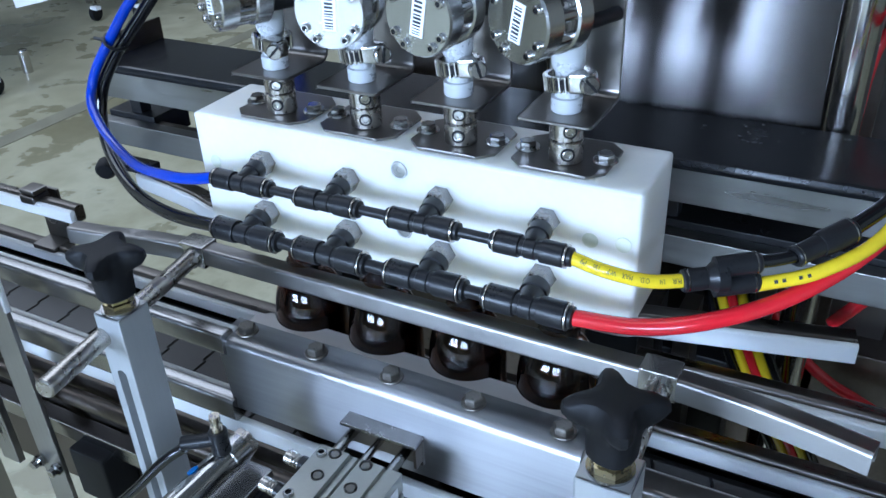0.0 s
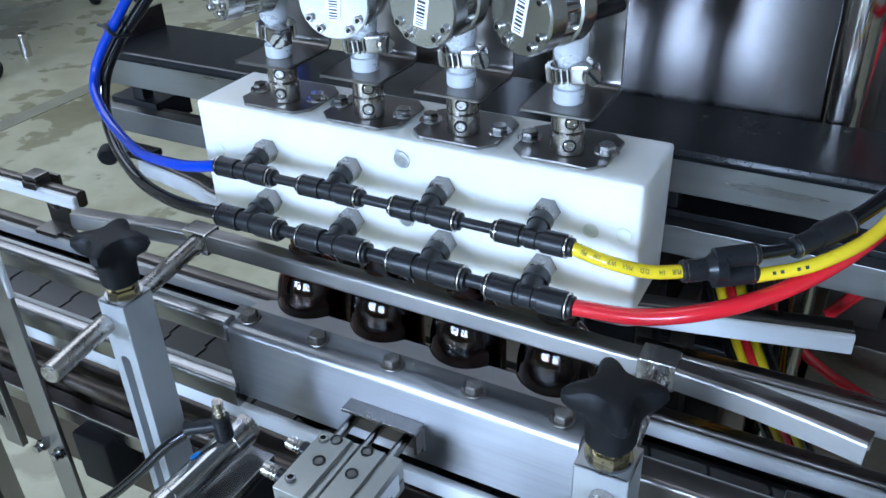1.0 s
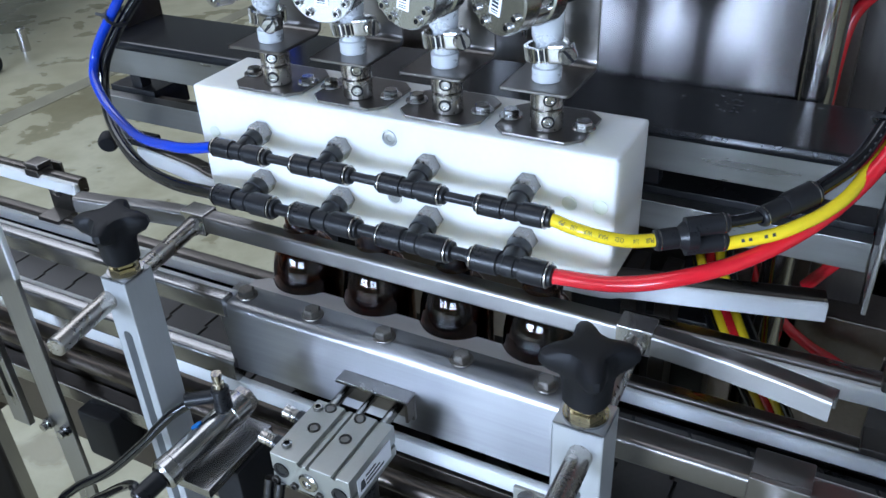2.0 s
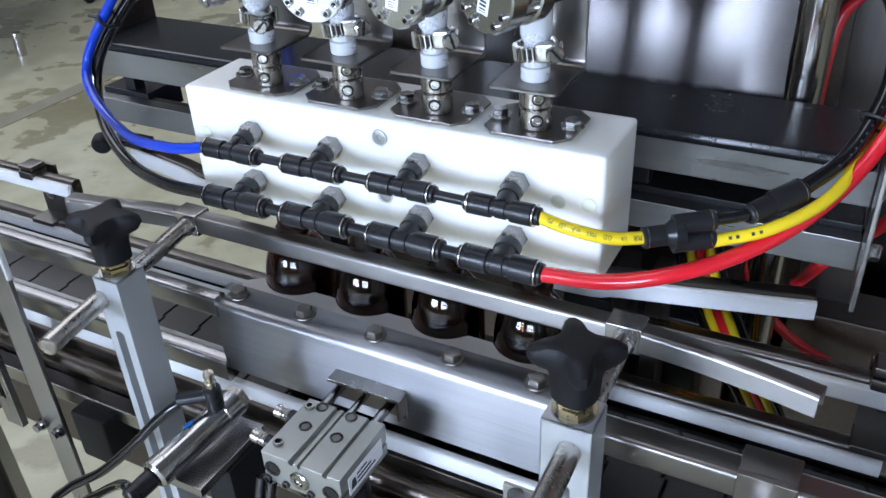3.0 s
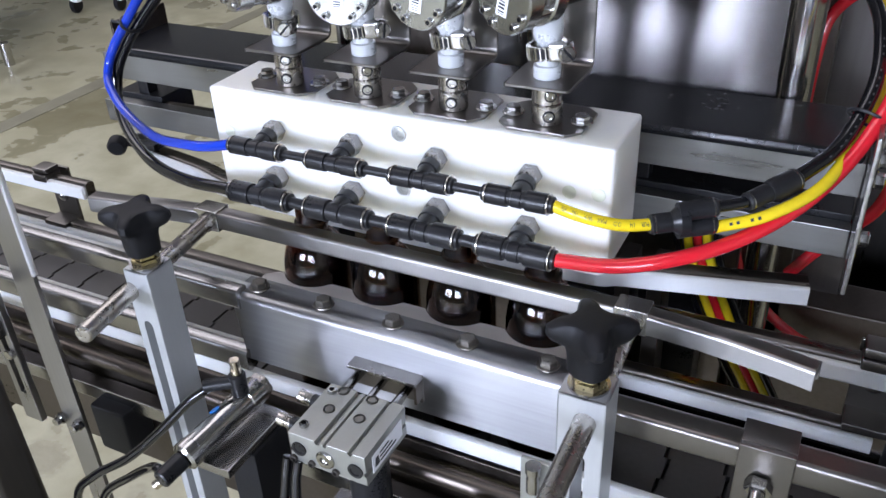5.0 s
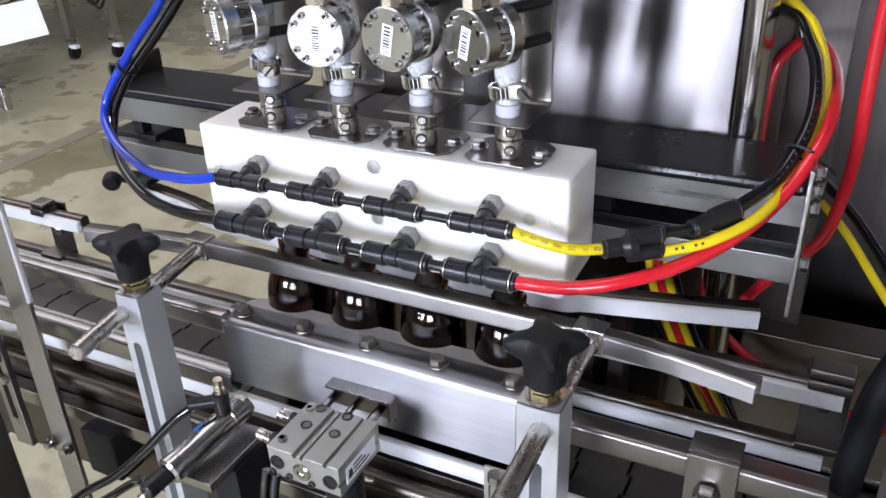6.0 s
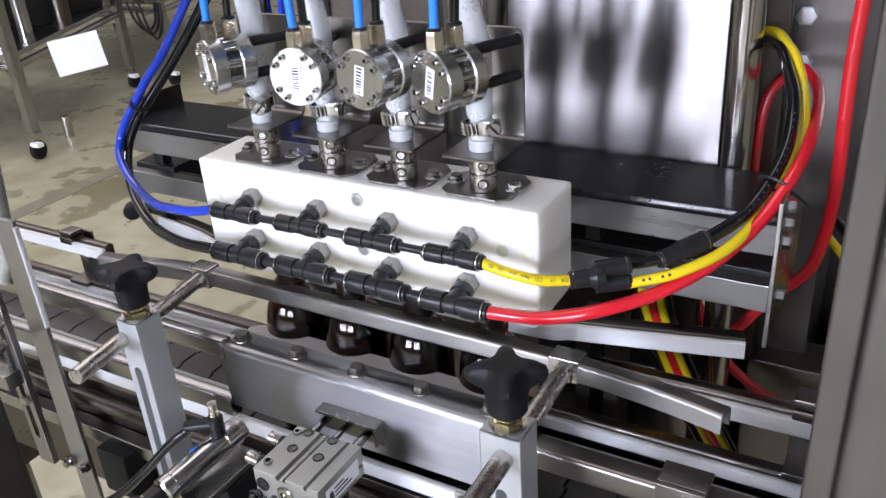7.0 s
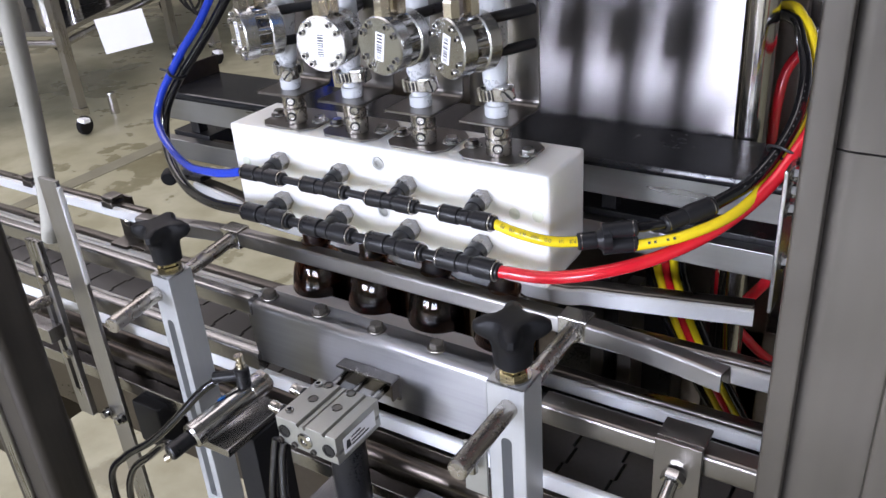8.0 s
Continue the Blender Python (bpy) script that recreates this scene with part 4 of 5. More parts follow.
        wob = (0.003, -0.004, 0.002, 0.003)[i]
        hose("control_hose", "thin %s control hose of a pinch valve" % ("light blue" if k == 0 else "black"),
             [top, top + Vector((wob * 0.3, 0.0005, 0.02)), top + Vector((wob - 0.004 * k, 0.003, 0.05)), top + Vector((wob * 1.5 - 0.012 * k, 0.006, 0.10))], 0.0026, mat_t, "control hoses", 6, 12)
    for dz in (0.0105, -0.0105):
        a = -n * 0.0275 + Vector((0, 0, dz)) - side * 0.003
        end = a - n * ((0.4085 - face.y - a.y) / -ny)
        part("standoff", rod(a, end, 0.0034, 16), BLACK, valve, "black standoff rod")
    return valve


VALVE = node_material("satin_machined_steel", (0.58, 0.58, 0.565), 0.24, 1.0, vary=0.04, big=40, fine=700, bump=0.0, rvar=0.05)
for i, x in enumerate(BOTTLE_X):
    nozzle_station(i, x + 0.0005)

# ---- hoses ----
hose("blue_hose", "blue air hose looping from the upper tees", [(-0.3125, 0.340, 1.0829), (-0.332, 0.3415, 1.0775), (-0.3540, 0.345, 1.0734), (-0.3986, 0.360, 1.0660), (-0.4492, 0.385, 1.0674), (-0.4760, 0.400, 1.0780), (-0.4830, 0.410, 1.0897),
     (-0.4760, 0.413, 1.1040), (-0.4630, 0.415, 1.1200), (-0.4460, 0.420, 1.1420), (-0.425, 0.425, 1.165), (-0.395, 0.430, 1.204), (-0.36, 0.435, 1.25)], 0.0034, BLUE_T)
hose("black_hose", "black air hose looping from the lower tees", [(-0.3190, 0.340, 1.0502), (-0.3669, 0.350, 1.0433), (-0.4170, 0.370, 1.0390), (-0.4586, 0.392, 1.0470), (-0.4800, 0.408, 1.0630), (-0.4810, 0.416, 1.0850), (-0.4690, 0.422, 1.1070),
     (-0.4560, 0.424, 1.1210), (-0.4370, 0.428, 1.1410), (-0.415, 0.432, 1.165), (-0.385, 0.436, 1.200), (-0.345, 0.44, 1.25)], 0.0041, BLACK_T)
knot_at, knot_turn = Vector((-0.4600, 0.4195, 1.1205)), axes((0.62, 0.1, 0.75))
knot_ring = [knot_at + knot_turn @ Vector((0.0098 * math.cos(a), 0.0072 * math.sin(a), 0)) for a in [2 * math.pi * k / 10 + 2.4 for k in range(11)]]
whole("cable_tie", sweep(knot_ring + [knot_ring[-1] + Vector((-0.006, -0.002, 0.001))], 0.0012, 8, 4), BLACK, "black cable tie holding two air hoses", "cable tie", "cable ties")
hose("yellow_hose", "yellow air hose with black print from the upper tees", [(-0.1062, 0.340, 1.0829), (-0.090, 0.3420, 1.0785), (-0.0720, 0.3485, 1.0740), (-0.0560, 0.359, 1.0725)], 0.0033, YELLOW_T)
hose("yellow_hose", "yellow air hose with black print in the loop", [(-0.0290, 0.3740, 1.0685), (-0.0045, 0.3890, 1.0735), (0.0182, 0.4200, 1.0815), (0.0306, 0.4690, 1.0960), (0.0372, 0.5020, 1.1140), (0.0333, 0.5300, 1.1365), (0.0215, 0.5600, 1.1545), (0.0125, 0.5770, 1.1600), (0.0030, 0.5970, 1.1625), (-0.0083, 0.6110, 1.1605), (-0.018, 0.624, 1.152)], 0.0033, YELLOW_T)
LOOP_BLACK = [(0.0035, 0.4125, 1.0843), (0.0212, 0.4430, 1.0945), (0.0315, 0.4815, 1.1170), (0.0279, 0.5204, 1.1385), (0.0175, 0.5500, 1.1513), (0.0103, 0.5709, 1.1570), (0.0020, 0.5860, 1.1578), (-0.0065, 0.5980, 1.1565), (-0.015, 0.612, 1.149)]
hose("black_hose", "black air hose with faint print in the loop beside the column", LOOP_BLACK, 0.0041, BLACK_T)
hose("red_hose", "glossy red air hose sweeping from the lower tees", [(-0.1042, 0.340, 1.0502), (-0.0715, 0.3450, 1.0512), (-0.0410, 0.3575, 1.0565), (-0.0135, 0.3815, 1.0622), (0.0110, 0.4115, 1.0732), (0.0290, 0.4430, 1.0895), (0.0405, 0.4690, 1.1110), (0.0432, 0.5009, 1.1217), (0.0412, 0.538, 1.1264), (0.0364, 0.5766, 1.1280),
     (0.0275, 0.6090, 1.1305), (0.0140, 0.6270, 1.1300), (-0.0020, 0.6285, 1.1125), (-0.0069, 0.6230, 1.0877), (-0.008, 0.620, 1.03), (-0.009, 0.618, 0.96)], 0.0041, RED_T)
hose("red_hose", "glossy red air hose hanging beside the rear column", [(0.006, 0.530, 0.955), (0.0219, 0.5293, 0.9792), (0.0365, 0.5279, 0.9988), (0.0513, 0.5263, 1.0195), (0.0582, 0.5224, 1.0541), (0.0604, 0.5145, 1.0922), (0.0597, 0.5083, 1.1331), (0.0593, 0.5068, 1.1753), (0.0607, 0.5053, 1.2182), (0.0628, 0.5041, 1.2615), (0.065, 0.504, 1.32)], 0.0043, RED_T)
tie_at, tie_way = Vector((0.0315, 0.4615, 1.1035)), Vector((0.25, 0.72, 0.55))
tie_way.normalize()
tie_u = Vector((1.0, -0.4, -0.5))
tie_u = (tie_u - tie_way * tie_u.dot(tie_way)).normalized()
tie_v = tie_way.cross(tie_u)
tie_ring = [tie_at + tie_u * 0.0108 * math.cos(a) + tie_v * 0.0064 * math.sin(a) for a in [2 * math.pi * k / 10 for k in range(11)]]
whole("cable_tie", sweep(tie_ring + [tie_ring[-1] + Vector((0.010, -0.003, -0.006))], 0.0010, 8, 4), BLACK, "black cable tie holding the hose loop", "cable tie", "cable ties")


def hose_print(text, a, b, r, n, size):
    """Black lettering along a hose from a to b, on the side towards n."""
    a, b = Vector(a), Vector(b)
    d, n = (b - a).normalized(), Vector(n)
    n = (n - d * n.dot(d)).normalized()
    up = n.cross(d)
    curve = bpy.data.curves.new("hose_print", "FONT")
    curve.body, curve.size, curve.extrude, curve.align_y = text, size, 0.00006, "CENTER"
    ob = new("hose_print", curve)
    bpy.context.view_layer.update()
    me = bpy.data.meshes.new_from_object(ob.evaluated_get(bpy.context.evaluated_depsgraph_get()))
    bpy.data.objects.remove(ob)
    me.materials.clear()
    me.materials.append(INK)
    m = Matrix(((d.x, up.x, n.x, 0), (d.y, up.y, n.y, 0), (d.z, up.z, n.z, 0), (0, 0, 0, 1)))
    return tagged(new("hose_print", me), "black lettering printed along the yellow hose", "lettering"), m, a + n * (r + 0.0001)


Y_LINE = smooth_path([(-0.1062, 0.340, 1.0829), (-0.090, 0.3420, 1.0785), (-0.0720, 0.3485, 1.0740), (-0.0560, 0.359, 1.0725)], 8)
text = "PUR 1/4 O.D. MAX W.P. 150 PSI"
total = len(Y_LINE) - 3
start = 0
for word in text.split():
    at0, at1 = start / len(text), (start + len(word)) / len(text)
    q, p = Y_LINE[total - round(at0 * (total - 2))], Y_LINE[total - max(round(at0 * (total - 2)) + 1, round(at1 * (total - 2)))]
    ob, m, at = hose_print(word, q, p, 0.0033, (0.42, -0.72, 0.55), 0.0034)
    ob.matrix_basis = Matrix.Translation(at) @ m @ Matrix.Diagonal((0.68, 1, 1, 1))
    start += len(word) + 1
Y_LOOP = smooth_path([(-0.0290, 0.3740, 1.0685), (-0.0045, 0.3890, 1.0735), (0.0182, 0.4200, 1.0815)], 8)
for k in (2, 3, 5, 6):
    a, b = Y_LOOP[k], Y_LOOP[k + 1]
    d = (b - a).normalized()
    n = Vector((0.42, -0.72, 0.55))
    n = (n - d * n.dot(d)).normalized()
    up = n.cross(d)
    m = Matrix(((d.x, up.x, n.x, 0), (d.y, up.y, n.y, 0), (d.z, up.z, n.z, 0), (0, 0, 0, 1)))
    whole("print_bar", prism([(0, -0.0008), (0.0016, -0.0008), (0.0016, 0.0008), (0, 0.0008)], 0.0032, 0.00345, 0, None, Matrix.Translation(a) @ m), INK, "short black print bar on the yellow hose", "lettering", "print bars")


B_LOOP = smooth_path(LOOP_BLACK, 8)
for k in range(5, 22):
    if k % 6 == 0:
        continue
    a, b = B_LOOP[k], B_LOOP[k + 1]
    d = (b - a).normalized()
    n = Vector((0.25, -0.85, 0.45))
    n = (n - d * n.dot(d)).normalized()
    up = n.cross(d)
    m = Matrix(((d.x, up.x, n.x, 0), (d.y, up.y, n.y, 0), (d.z, up.z, n.z, 0), (0, 0, 0, 1)))
    whole("print_bar", prism([(0, -0.0004), (0.0015, -0.0004), (0.0015, 0.0004), (0, 0.0004)], 0.0040, 0.00422, 0, None, Matrix.Translation(a) @ m), FAINT, "short grey print bar on the black hose", "lettering", "grey print bars")


def y_fitting():
    ob = thing("y_fitting", "black plastic Y splitter on the yellow hose", "fitting", (0, 0, 0))
    a, b = Vector((-0.0590, 0.3570, 1.0725)), Vector((-0.0290, 0.3760, 1.0745))
    d = (b - a).normalized()
    L = (b - a).length
    up = Vector((0, 0, 1)).cross(d).cross(d).normalized() * -1
    part("inlet", lathe([(0.003, 0), (0.0046, 0), (0.0053, 0.0008), (0.0053, 0.0110), (0.0047, 0.0114), (0.0047, 0.014), (0, 0.014)], a, d, 22), BLACK, ob)
    part("body", lathe([(0, 0.0112), (0.0047, 0.0112), (0.0074, 0.0150), (0.0074, 0.0200), (0, 0.0200)], a, d, 22), BLACK, ob)
    for s in (1, -1):
        part("outlet", lathe([(0, 0.0150), (0.0051, 0.0150), (0.0052, L - 0.001), (0.0045, L), (0.003, L)], a + up * 0.0050 * s, d, 22), BLACK, ob)
        part("collar_ring", lathe([(0.004, 0), (0.0054, 0), (0.0054, 0.0007), (0.004, 0.0007)], a + up * 0.0050 * s + d * (L - 0.003), d, 22), POLISHED, ob)
    part("collar_ring", lathe([(0.004, 0), (0.0055, 0), (0.0055, 0.0007), (0.004, 0.0007)], a + d * 0.002, d, 22), POLISHED, ob)
    e = b + up * 0.005
    c, f = Vector((-0.0165, 0.3850, 1.0800)), Vector((0.0040, 0.4130, 1.0845))
    g = (f - c).normalized()
    M = (f - c).length
    joint = thing("reducer_fitting", "black plastic straight reducer in the hose loop", "fitting", (0, 0, 0))
    part("narrow_end", lathe([(0.003, 0), (0.0043, 0), (0.0050, 0.0008), (0.0050, M * 0.45), (0.0053, M * 0.5), (0, M * 0.5)], c, g, 22), BLACK, joint)
    part("wide_end", lathe([(0, M * 0.42), (0.0055, M * 0.42), (0.0063, M * 0.52), (0.0063, M - 0.001), (0.0053, M), (0.003, M)], c, g, 22), BLACK, joint)
    for s, r in ((0.0015, 0.0052), (M - 0.003, 0.0065)):
        part("collar_ring", lathe([(0.004, 0), (r, 0), (r, 0.0007), (0.004, 0.0007)], c + g * s, g, 22), POLISHED, joint)
    whole("link_tube", sweep([e - d * 0.002, (e + c) / 2, c + g * 0.002], 0.0030, 14, 6), BLACK_T, "short black tube joining splitter and reducer", "hose", "link tubes")


y_fitting()

# ---- rear beam, bars and end bracket ----
beam = thing("rear_beam", "black topped rear beam on aluminium bars", "machine frame", (0, 0, 0))
part("black_top", box(-0.572, 0.036, 0.4880, 0.5640, 1.0630, 1.0715, 0.0035), BLACK_SHEET, beam, "black glossy cover")
part("end_sheet", box(-0.5690, -0.5665, 0.496, 0.562, 1.0710, 1.0900, 0.0005), BROWN, beam, "upright tarnished end sheet")
part("upper_bar", box(-0.585, 0.0375, 0.494, 0.506, 1.0395, 1.0625, 0.0008), BAR_ALU, beam, "aluminium flat bar")
part("middle_bar", box(-0.595, 0.0375, 0.492, 0.504, 0.997, 1.0175, 0.0008), BAR_ALU, beam, "aluminium flat bar")
part("dark_channel", box(-0.590, -0.537, 0.5045, 0.545, 1.000, 1.0220, 0.001), BLACK, beam)
part("dark_channel", box(-0.350, 0.0370, 0.5045, 0.545, 1.000, 1.0220, 0.001), BLACK, beam)
part("thin_ledge", box(-0.537, -0.350, 0.5045, 0.512, 1.004, 1.0165, 0.001), BROWN, beam)
for x in (-0.56, -0.10):
    part("spacer", box(x - 0.006, x + 0.006, 0.508, 0.520, 1.010, 1.0632, 0.001), BLACK, beam)
part("end_plate", box(0.0380, 0.0408, 0.4340, 0.5300, 1.006, 1.104, 0.0006), STEEL, beam, "thin upright end plate")
part("cover_strut", box(-0.40, -0.37, 0.520, 0.545, 0.60, 1.0632, 0.001), BLACK, beam)
for y, z in ((0.4460, 1.0985), (0.4445, 1.0880), (0.4430, 1.0765), (0.4440, 1.0395)):
    hex_bolt("end_bolt", (0.0408, y, z), 0.0046, 0.0045, POLISHED, True, (1, 0, 0), "bright hex bolt on the end plate")
bar_clamp = thing("bar_clamp", "black hand wheel clamp on a dark bar under the rear beam", "clamp", (0, 0, 0))
part("grip", lathe([(0, 0), (0.0070, 0), (0.0085, 0.002), (0.0085, 0.010), (0.0065, 0.013), (0, 0.013)], (-0.560, 0.466, 0.991), (0.5, -0.8, -0.1), 18), RUBBER, bar_clamp)
part("bar", box(-0.562, -0.525, 0.472, 0.490, 0.984, 0.990, 0.001), BLACK, bar_clamp)
for x, m in ((-0.0705, BLACK_T), (-0.0625, YELLOW_T), (-0.0555, RED_T), (-0.0485, YELLOW_T), (-0.0415, BLACK_T)):
    hose("supply_hose", "air hose of a bundle running down behind the conveyor", [(x - 0.006, 0.528, 0.99), (x, 0.530, 0.955), (x + 0.020, 0.532, 0.905), (x + 0.040, 0.536, 0.865), (x + 0.062, 0.540, 0.82), (x + 0.09, 0.545, 0.74)], 0.0032, m, "supply hose bundle")
hose("red_hose", "red air hose running down behind the cap rail", [(-0.072, 0.612, 1.02), (-0.056, 0.615, 0.965), (-0.0424, 0.620, 0.9187), (-0.030, 0.620, 0.885), (-0.0055, 0.620, 0.8575), (0.0154, 0.620, 0.8422), (0.033, 0.620, 0.8341), (0.075, 0.612, 0.822), (0.13, 0.60, 0.815)], 0.0044, RED_T)
hose("yellow_hose", "yellow air hose slanting down behind the end plate", [(-0.0233, 0.7311, 1.0411), (0.0163, 0.695, 0.9996), (0.0643, 0.6506, 0.9715), (0.1023, 0.5943, 0.9461), (0.1414, 0.5361, 0.9239)], 0.0036, YELLOW_T)
hose("black_sleeve", "thick black rubber sleeve hanging beside the rail ends", [(0.130, 0.450, 1.080), (0.112, 0.450, 0.995), (0.101, 0.450, 0.950), (0.097, 0.450, 0.910), (0.095, 0.450, 0.865), (0.094, 0.452, 0.78)], 0.0105, RUBBER)
hose("black_hose", "black air hose slanting down behind the end plate", [(-0.0140, 0.735, 1.0491), (0.0245, 0.701, 1.0085), (0.0720, 0.656, 0.9805), (0.1100, 0.600, 0.9551), (0.1490, 0.542, 0.9329)], 0.0040, BLACK_T)
for k, (x, y, m) in enumerate(((-0.470, 0.60, BLUE_T), (-0.458, 0.61, BLUE_T), (-0.463, 0.59, BLACK_T), (-0.448, 0.60, BLUE_T))):
    hose("riser_hose", "dark blue hose of a bundle rising behind the valves", [(x, y, 0.90), (x + 0.004, y, 1.02), (x - 0.003 * k, y + 0.004, 1.12), (x + 0.006 * k, y, 1.30)], 0.0036, m, "riser hose bundle")

# ---- guide rail clips ----
def rail_clip(x, y, z, label, w=0.0138):
    ob = thing("rail_clip", label, "clip", (x, y, z), "rail clips")
    part("top_jaw", box(-w, w, -0.004, 0.013, 0.0045, 0.0045 + 0.53 * w, 0.0016), BRACKET, ob)
    part("lower_jaw", box(-w, w, -0.0055, 0.013, -0.0042, 0.0040, 0.0016), BRACKET, ob)
    part("back_plate", box(-0.0150, 0.0150, 0.0165, 0.0195, -0.0600, 0.004, 0.0006), BRACKET, ob)
    part("bolt_head", lathe([(0, 0), (0.0062, 0), (0.0058, 0.0022), (0.0036, 0.0040), (0, 0.0046)], (-0.001, 0.0165, -0.029), (0, -1, 0), 20), POLISHED, ob)
    part("foot", box(-0.0150, 0.0150, -0.004, 0.0195, -0.0560, -0.0500, 0.0012), BRACKET, ob)
    return ob


rail_clip(0.0735, 0.4560, 0.9490, "bright steel clip holding the far guide rails")
rail_clip(-0.6700, 0.4600, 0.9390, "small steel clip holding the far guide rails", 0.0095)
rail_clip(-0.8180, 0.4600, 0.9390, "small steel clip holding the far guide rails", 0.0095)


def rail_bracket():
    ob = thing("rail_bracket", "flat steel bracket with bolt on the near guide rail", "bracket", (0, 0, 0))
    part("plate", box(0.0055, 0.0335, 0.3240, 0.3280, 0.895, 0.9740, 0.0008), BRACKET, ob)
    part("top_lip", box(0.0055, 0.0335, 0.3280, 0.3460, 0.9715, 0.9740, 0.0006), BRACKET, ob)
    part("bolt", rod((0.0185, 0.3240, 0.951), (0.0185, 0.297, 0.941), 0.0042), POLISHED, ob)
    part("nut", hexagon(0.0072, 0.006, (0.0185, 0.3240, 0.951), (0, -1, -0.3)), POLISHED, ob)
    return ob


rail_bracket()
small = thing("stop_bracket", "small bent bracket with knurled screw beside the post", "bracket", (0, 0, 0))
part("angle", box(-0.0960, -0.0800, 0.2750, 0.2775, 0.930, 0.968, 0.0005), ALU, small)
part("screw", lathe([(0, 0), (0.0036, 0), (0.0036, 0.009), (0.003, 0.010), (0.003, 0.013), (0.0042, 0.0135), (0.0042, 0.018), (0, 0.018)], (-0.0870, 0.2700, 0.952)), POLISHED, small)

# ---- upright arm at the far end of the near rails ----
arm = thing("upright_arm", "tall flat steel upright with white edge strip and bolts", "machine frame", (0, 0, 0))
part("bar", box(-0.5190, -0.4945, 0.3030, 0.3070, 0.60, 1.0580, 0.0008), STEEL_V, arm)
part("edge_strip", box(-0.4943, -0.4915, 0.3020, 0.3062, 0.962, 1.0530, 0.0005), WHITE, arm, "white edge strip")
for x in (-0.5180, -0.4980):
    part("bolt", lathe([(0, 0), (0.0052, 0), (0.0052, 0.003), (0.0036, 0.0045), (0.0036, 0.008), (0, 0.009)], (x, 0.3020, 0.815), (0, -1, 0), 16), POLISHED, arm)
part("block", box(-0.4850, -0.448, 0.306, 0.334, 0.790, 0.838, 0.003), RUBBER, arm, "black plastic mounting block")
side = thing("side_bracket", "slotted steel bracket with cross rod beside the conveyor", "bracket", (0, 0, 0))
part("upright", slotted_post(-0.566, -0.546, 0.300, 0.306, 0.992, 0.80, 0.968), STEEL_V, side)
part("cross_rod", rod((-0.556, 0.235, 0.932), (-0.556, 0.300, 0.932), 0.0055), ROD, side)
part("cross_bar", box(-0.610, -0.548, 0.285, 0.300, 0.893, 0.908, 0.0008), STEEL, side)
for z in (0.955, 0.875):
    part("bolt", hexagon(0.005, 0.005, (-0.5505, 0.300, z), (0, -1, 0)), POLISHED, side)

# ---- rear cabinet, mirror panel and column ----
cabinet = thing("rear_cabinet", "dark mirror-finished stainless cabinet behind the filler", "cabinet", (0, 0, 0))
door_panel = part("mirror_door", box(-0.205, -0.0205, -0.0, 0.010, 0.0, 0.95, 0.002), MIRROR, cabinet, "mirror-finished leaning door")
# Lean added only to bring the window reflections to the right height.
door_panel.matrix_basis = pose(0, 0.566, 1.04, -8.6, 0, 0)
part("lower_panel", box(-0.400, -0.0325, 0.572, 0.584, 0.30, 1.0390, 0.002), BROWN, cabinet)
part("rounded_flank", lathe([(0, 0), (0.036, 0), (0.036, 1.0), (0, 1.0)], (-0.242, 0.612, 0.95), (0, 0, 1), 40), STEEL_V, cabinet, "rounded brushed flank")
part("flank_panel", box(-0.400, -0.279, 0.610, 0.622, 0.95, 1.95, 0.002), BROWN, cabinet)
part("corner_strip", box(-0.0400, 0.0040, 0.640, 0.652, 0.30, 1.95, 0.002), BROWN, cabinet)
part("side_wall", box(-0.405, -0.4005, 0.60, 1.10, 0.30, 1.95, 0.001), STEEL_V, cabinet)
column = whole("column", lathe([(0, 0), (0.0119, 0), (0.0119, 2.2), (0, 2.2)], (-0.0155, 0.5760, 0), (0, 0, 1), 40), CHROME, "polished round steel column behind the beam", "column")
backing = thing("rear_column", "broad brushed steel machine column with large bolts", "machine frame", (0, 0, 0))
part("sheet", box(-0.050, 0.52, 0.780, 0.790, 0.0, 2.2, 0.002), PANEL, backing)
part("flange", box(-0.012, 0.046, 0.667, 0.780, 0.0, 2.2, 0.002), PANEL, backing)
for z in (1.1615, 1.1250):
    whole("column_bolt", hexagon(0.0090, 0.0062, (0.0115, 0.6669, z), (0, -1, 0)), PLATE, "large hexagon steel bolt on the machine column", "bolt", "column bolts")
lower = thing("lower_cabinet", "dark steel machine base behind the conveyor", "machine frame", (0, 0, 0))
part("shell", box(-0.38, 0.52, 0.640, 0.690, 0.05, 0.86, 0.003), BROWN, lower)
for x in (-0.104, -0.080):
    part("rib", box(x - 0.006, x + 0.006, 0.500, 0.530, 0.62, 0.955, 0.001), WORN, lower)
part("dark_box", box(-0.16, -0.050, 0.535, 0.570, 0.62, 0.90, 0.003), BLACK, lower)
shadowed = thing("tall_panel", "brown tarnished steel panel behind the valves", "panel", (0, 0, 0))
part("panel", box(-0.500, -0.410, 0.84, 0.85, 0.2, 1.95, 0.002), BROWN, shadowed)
part("edge", box(-0.508, -0.496, 0.82, 0.86, 0.0, 1.95, 0.002), STEEL_V, shadowed)

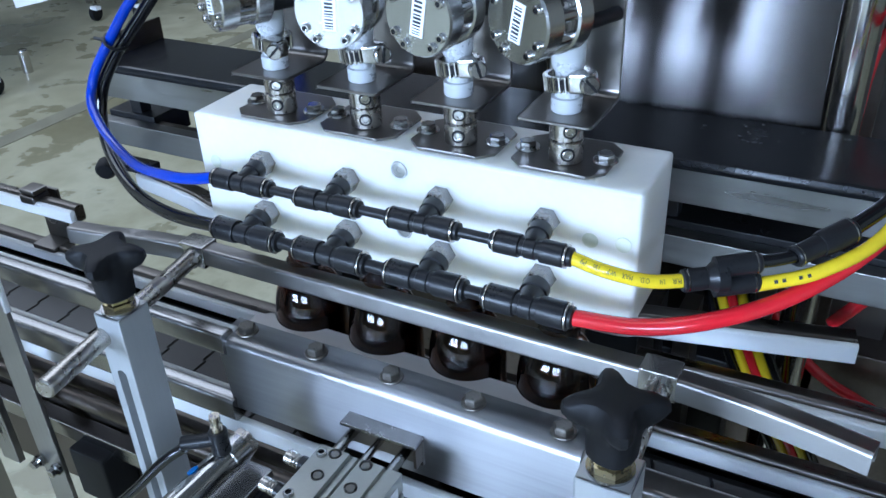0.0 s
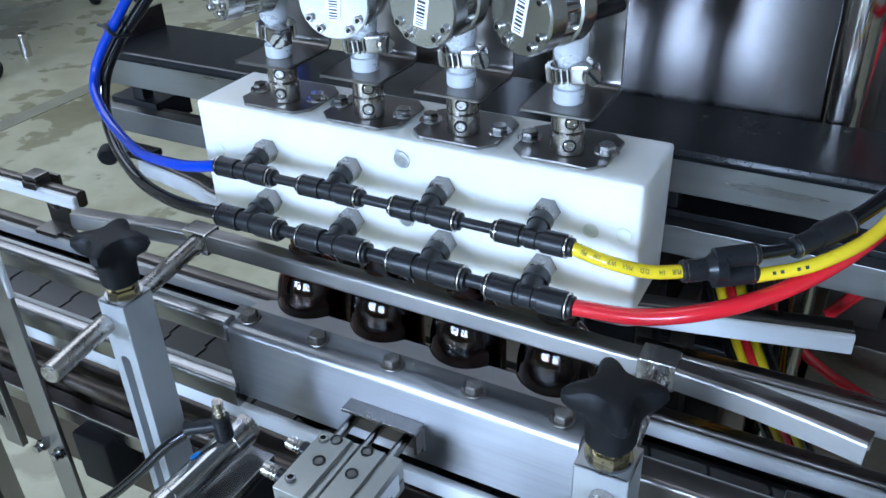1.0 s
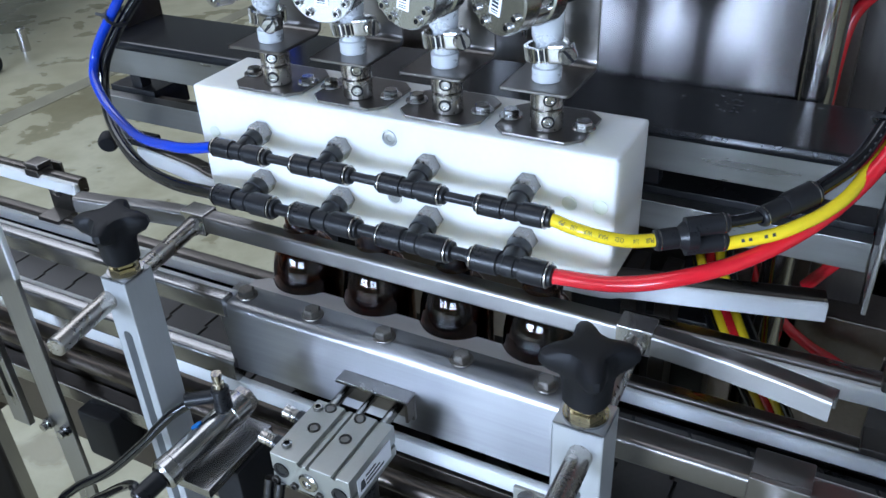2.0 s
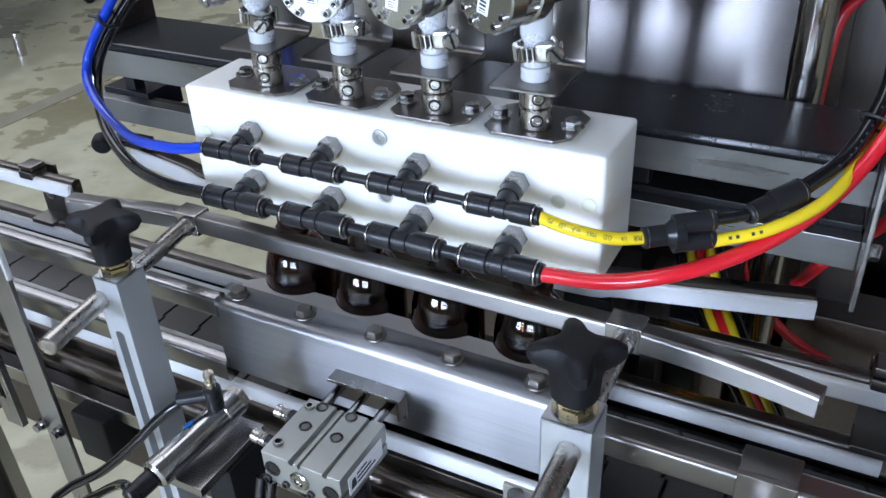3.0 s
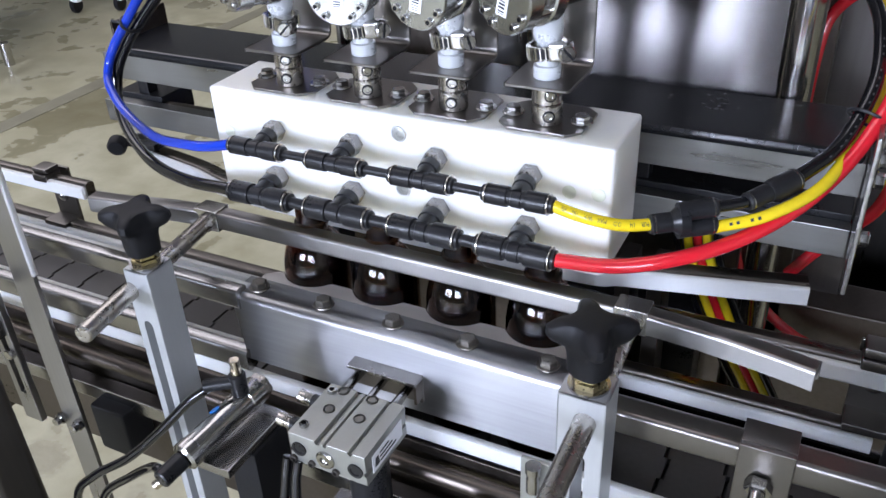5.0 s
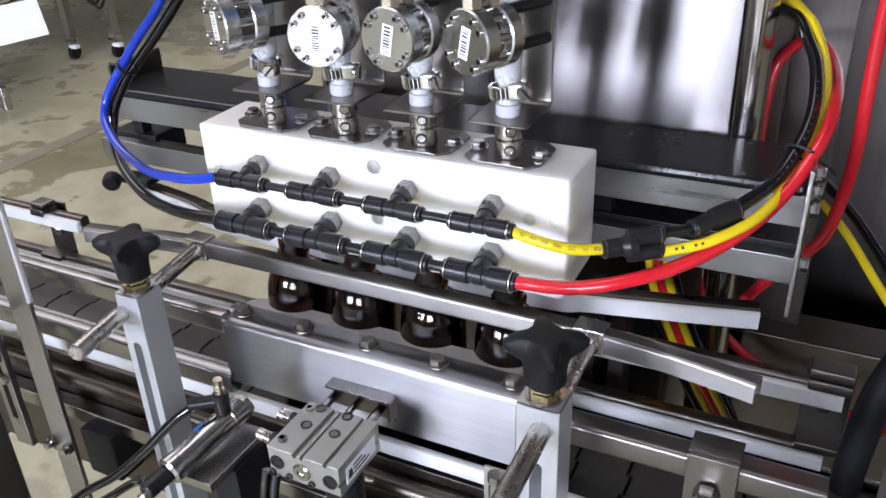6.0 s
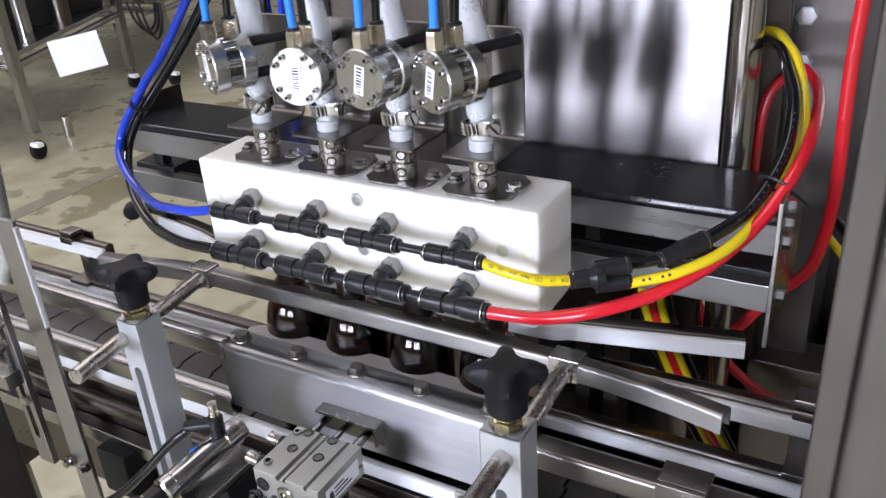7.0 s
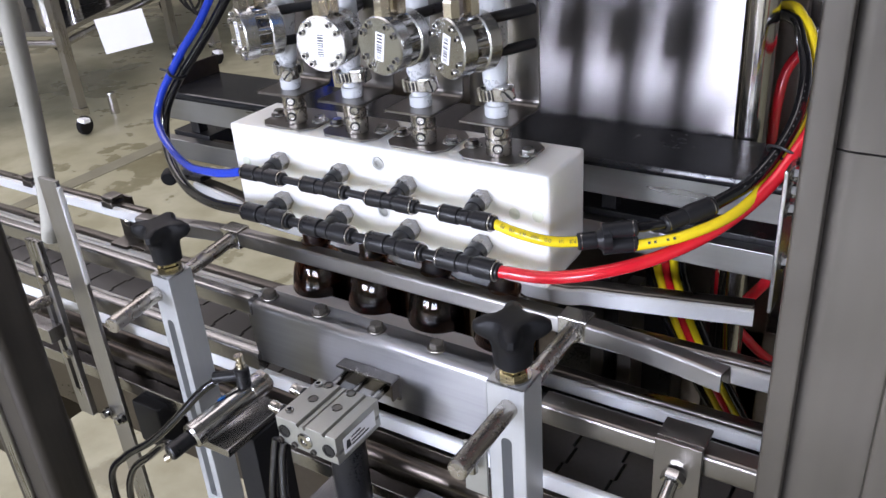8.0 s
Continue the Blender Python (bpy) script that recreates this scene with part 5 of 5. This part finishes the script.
# near machine column at the right of the conveyor
near = thing("near_column", "dull steel machine column with seam beside the conveyor", "machine frame", (0, 0, 0))
shaft = rounded(0.0880, 0.1600, 0.1800, 0.2520, 0.012, 5)
part("lower_post", prism(shaft, 0.0, 1.2170, 0.0), COLUMN, near)
part("upper_post", prism(shaft, 1.2176, 2.2, 0.0), COLUMN, near)
part("edge_flange", box(0.0868, 0.0950, 0.1765, 0.1815, 0.0, 2.2, 0.0015), COLUMN, near)
part("cover_strip", box(0.1180, 0.1300, 0.1750, 0.1802, 0.0, 2.2, 0.002), COLUMN, near)

far_post = thing("side_post", "dark steel machine post beside the conveyor end", "machine frame", (0, 0, 0))
part("tube", box(-0.495, -0.4360, 0.1900, 0.2250, 0.0, 1.75, 0.008, None, 4), WORN, far_post)
part("cover_strip", box(-0.477, -0.465, 0.1870, 0.1902, 0.0, 1.75, 0.001), STEEL_V, far_post)

# ---- hall furniture behind ----
def caster(ob, x, y):
    leg = part("leg", box(x - 0.024, x + 0.024, y - 0.024, y + 0.024, 0.13, 0.88, 0.003), STEEL_V, ob)
    c = part("caster", box(x - 0.036, x + 0.036, y - 0.022, y + 0.022, 0.095, 0.132, 0.004), POLISHED, ob, "swivel caster with black wheel")
    part("wheel", lathe([(0, -0.015), (0.040, -0.015), (0.046, -0.009), (0.046, 0.009), (0.040, 0.015), (0, 0.015)], (x + 0.020, y - 0.015, 0.0465), (0.98, 0.15, 0), 22), RUBBER, c)
    part("brake_tab", box(x + 0.02, x + 0.075, y - 0.05, y - 0.015, 0.070, 0.090, 0.002), PAPER, c)
    return leg


def work_table(corners, label, group="wheeled tables"):
    ob = thing("work_table", label, "table", (0, 0, 0), group)
    for x, y in corners:
        caster(ob, x, y)
    for (xa, ya), (xb, yb) in zip(corners, corners[1:] + corners[:1]):
        part("rail", rod((xa, ya, 0.44), (xb, yb, 0.44), 0.018, 12), STEEL, ob)
    part("under_shelf", prism([(x, y) for x, y in corners], 0.475, 0.500, 0.003), STEEL, ob)
    part("tabletop", prism([(x, y) for x, y in corners], 0.88, 0.92, 0.004), STEEL, ob)
    return ob


front_table = work_table([(-3.555, 2.31), (-4.10, 3.40), (-5.25, 3.05), (-4.40, 2.02)], "wheeled steel work table with white notice")
work_table([(-3.88, 3.52), (-4.30, 4.90), (-5.60, 4.60), (-5.30, 3.40)], "wheeled steel work table further back")
sheet_m = pose(-3.26, 2.44, 0.49, 86, -6, 54)
notice = prism([(-0.108, -0.080), (0.108, -0.080), (0.108, 0.080), (-0.108, 0.080)], -0.001, 0.001, 0, None, sheet_m)
part("notice", notice, PAPER, front_table, "white paper notice hanging from the table")
whole("floor_pin", lathe([(0, 0), (0.024, 0), (0.024, 0.105), (0.020, 0.112), (0, 0.112)], (-3.68, 2.58, 0)), POLISHED, "short polished steel pin standing on the floor", "pin")
for x, y, r, h, m, text in ((-3.68, 2.36, 0.055, 0.26, POLISHED, "steel canister"), (-3.86, 2.62, 0.035, 0.20, POLISHED, "slim steel canister"), (-4.00, 2.95, 0.045, 0.16, BROWN, "dark canister")):
    whole("canister", lathe([(0, 0), (r, 0), (r, h * 0.9), (r * 0.8, h), (0, h)], (x, y, 0.5)), m, text + " on the lower shelf of the table", "canister", "canisters")
for x, y, w, d, h in ((-4.15, 2.75, 0.16, 0.12, 0.22), (-4.22, 3.15, 0.12, 0.16, 0.30)):
    crate = thing("machine_box", "dark metal box on the lower shelf of the table", "box", (x, y, 0.5), "shelf boxes")
    part("case", box(-w, w, -d, d, 0, h, 0.008), BLACK, crate)
    part("lid", box(-w - 0.005, w + 0.005, -d - 0.005, d + 0.005, h, h + 0.02, 0.004), WORN, crate)
for k in range(3):
    hose("hanging_cable", "black cable hanging in a loop under the table", [(-4.06 + 0.05 * k, 3.44, 0.50), (-4.02 + 0.05 * k, 3.44, 0.40 - 0.02 * k), (-3.95 + 0.04 * k, 3.45, 0.335 - 0.02 * k), (-3.88 + 0.03 * k, 3.46, 0.38), (-3.86 + 0.02 * k, 3.47, 0.50)], 0.008, BLACK, "hanging cables")
whole("floor_joint", prism([(-3.06, -2.0), (-2.97, -2.0), (-3.02, 6.5), (-3.11, 6.5)], 0.0, 0.003, 0), JOINT, "long filled joint in the concrete floor", "floor joint")
hose("white_conduit", "pale upright conduit beside the conveyor", [(-0.520, 0.33, 1.30), (-0.532, 0.33, 1.2), (-0.545, 0.33, 1.10), (-0.560, 0.33, 1.02), (-0.575, 0.33, 0.9765)], 0.0085, WALL_PAINT)


def motions():
    """Nothing in the place moves during the shot but the camera."""


motions()
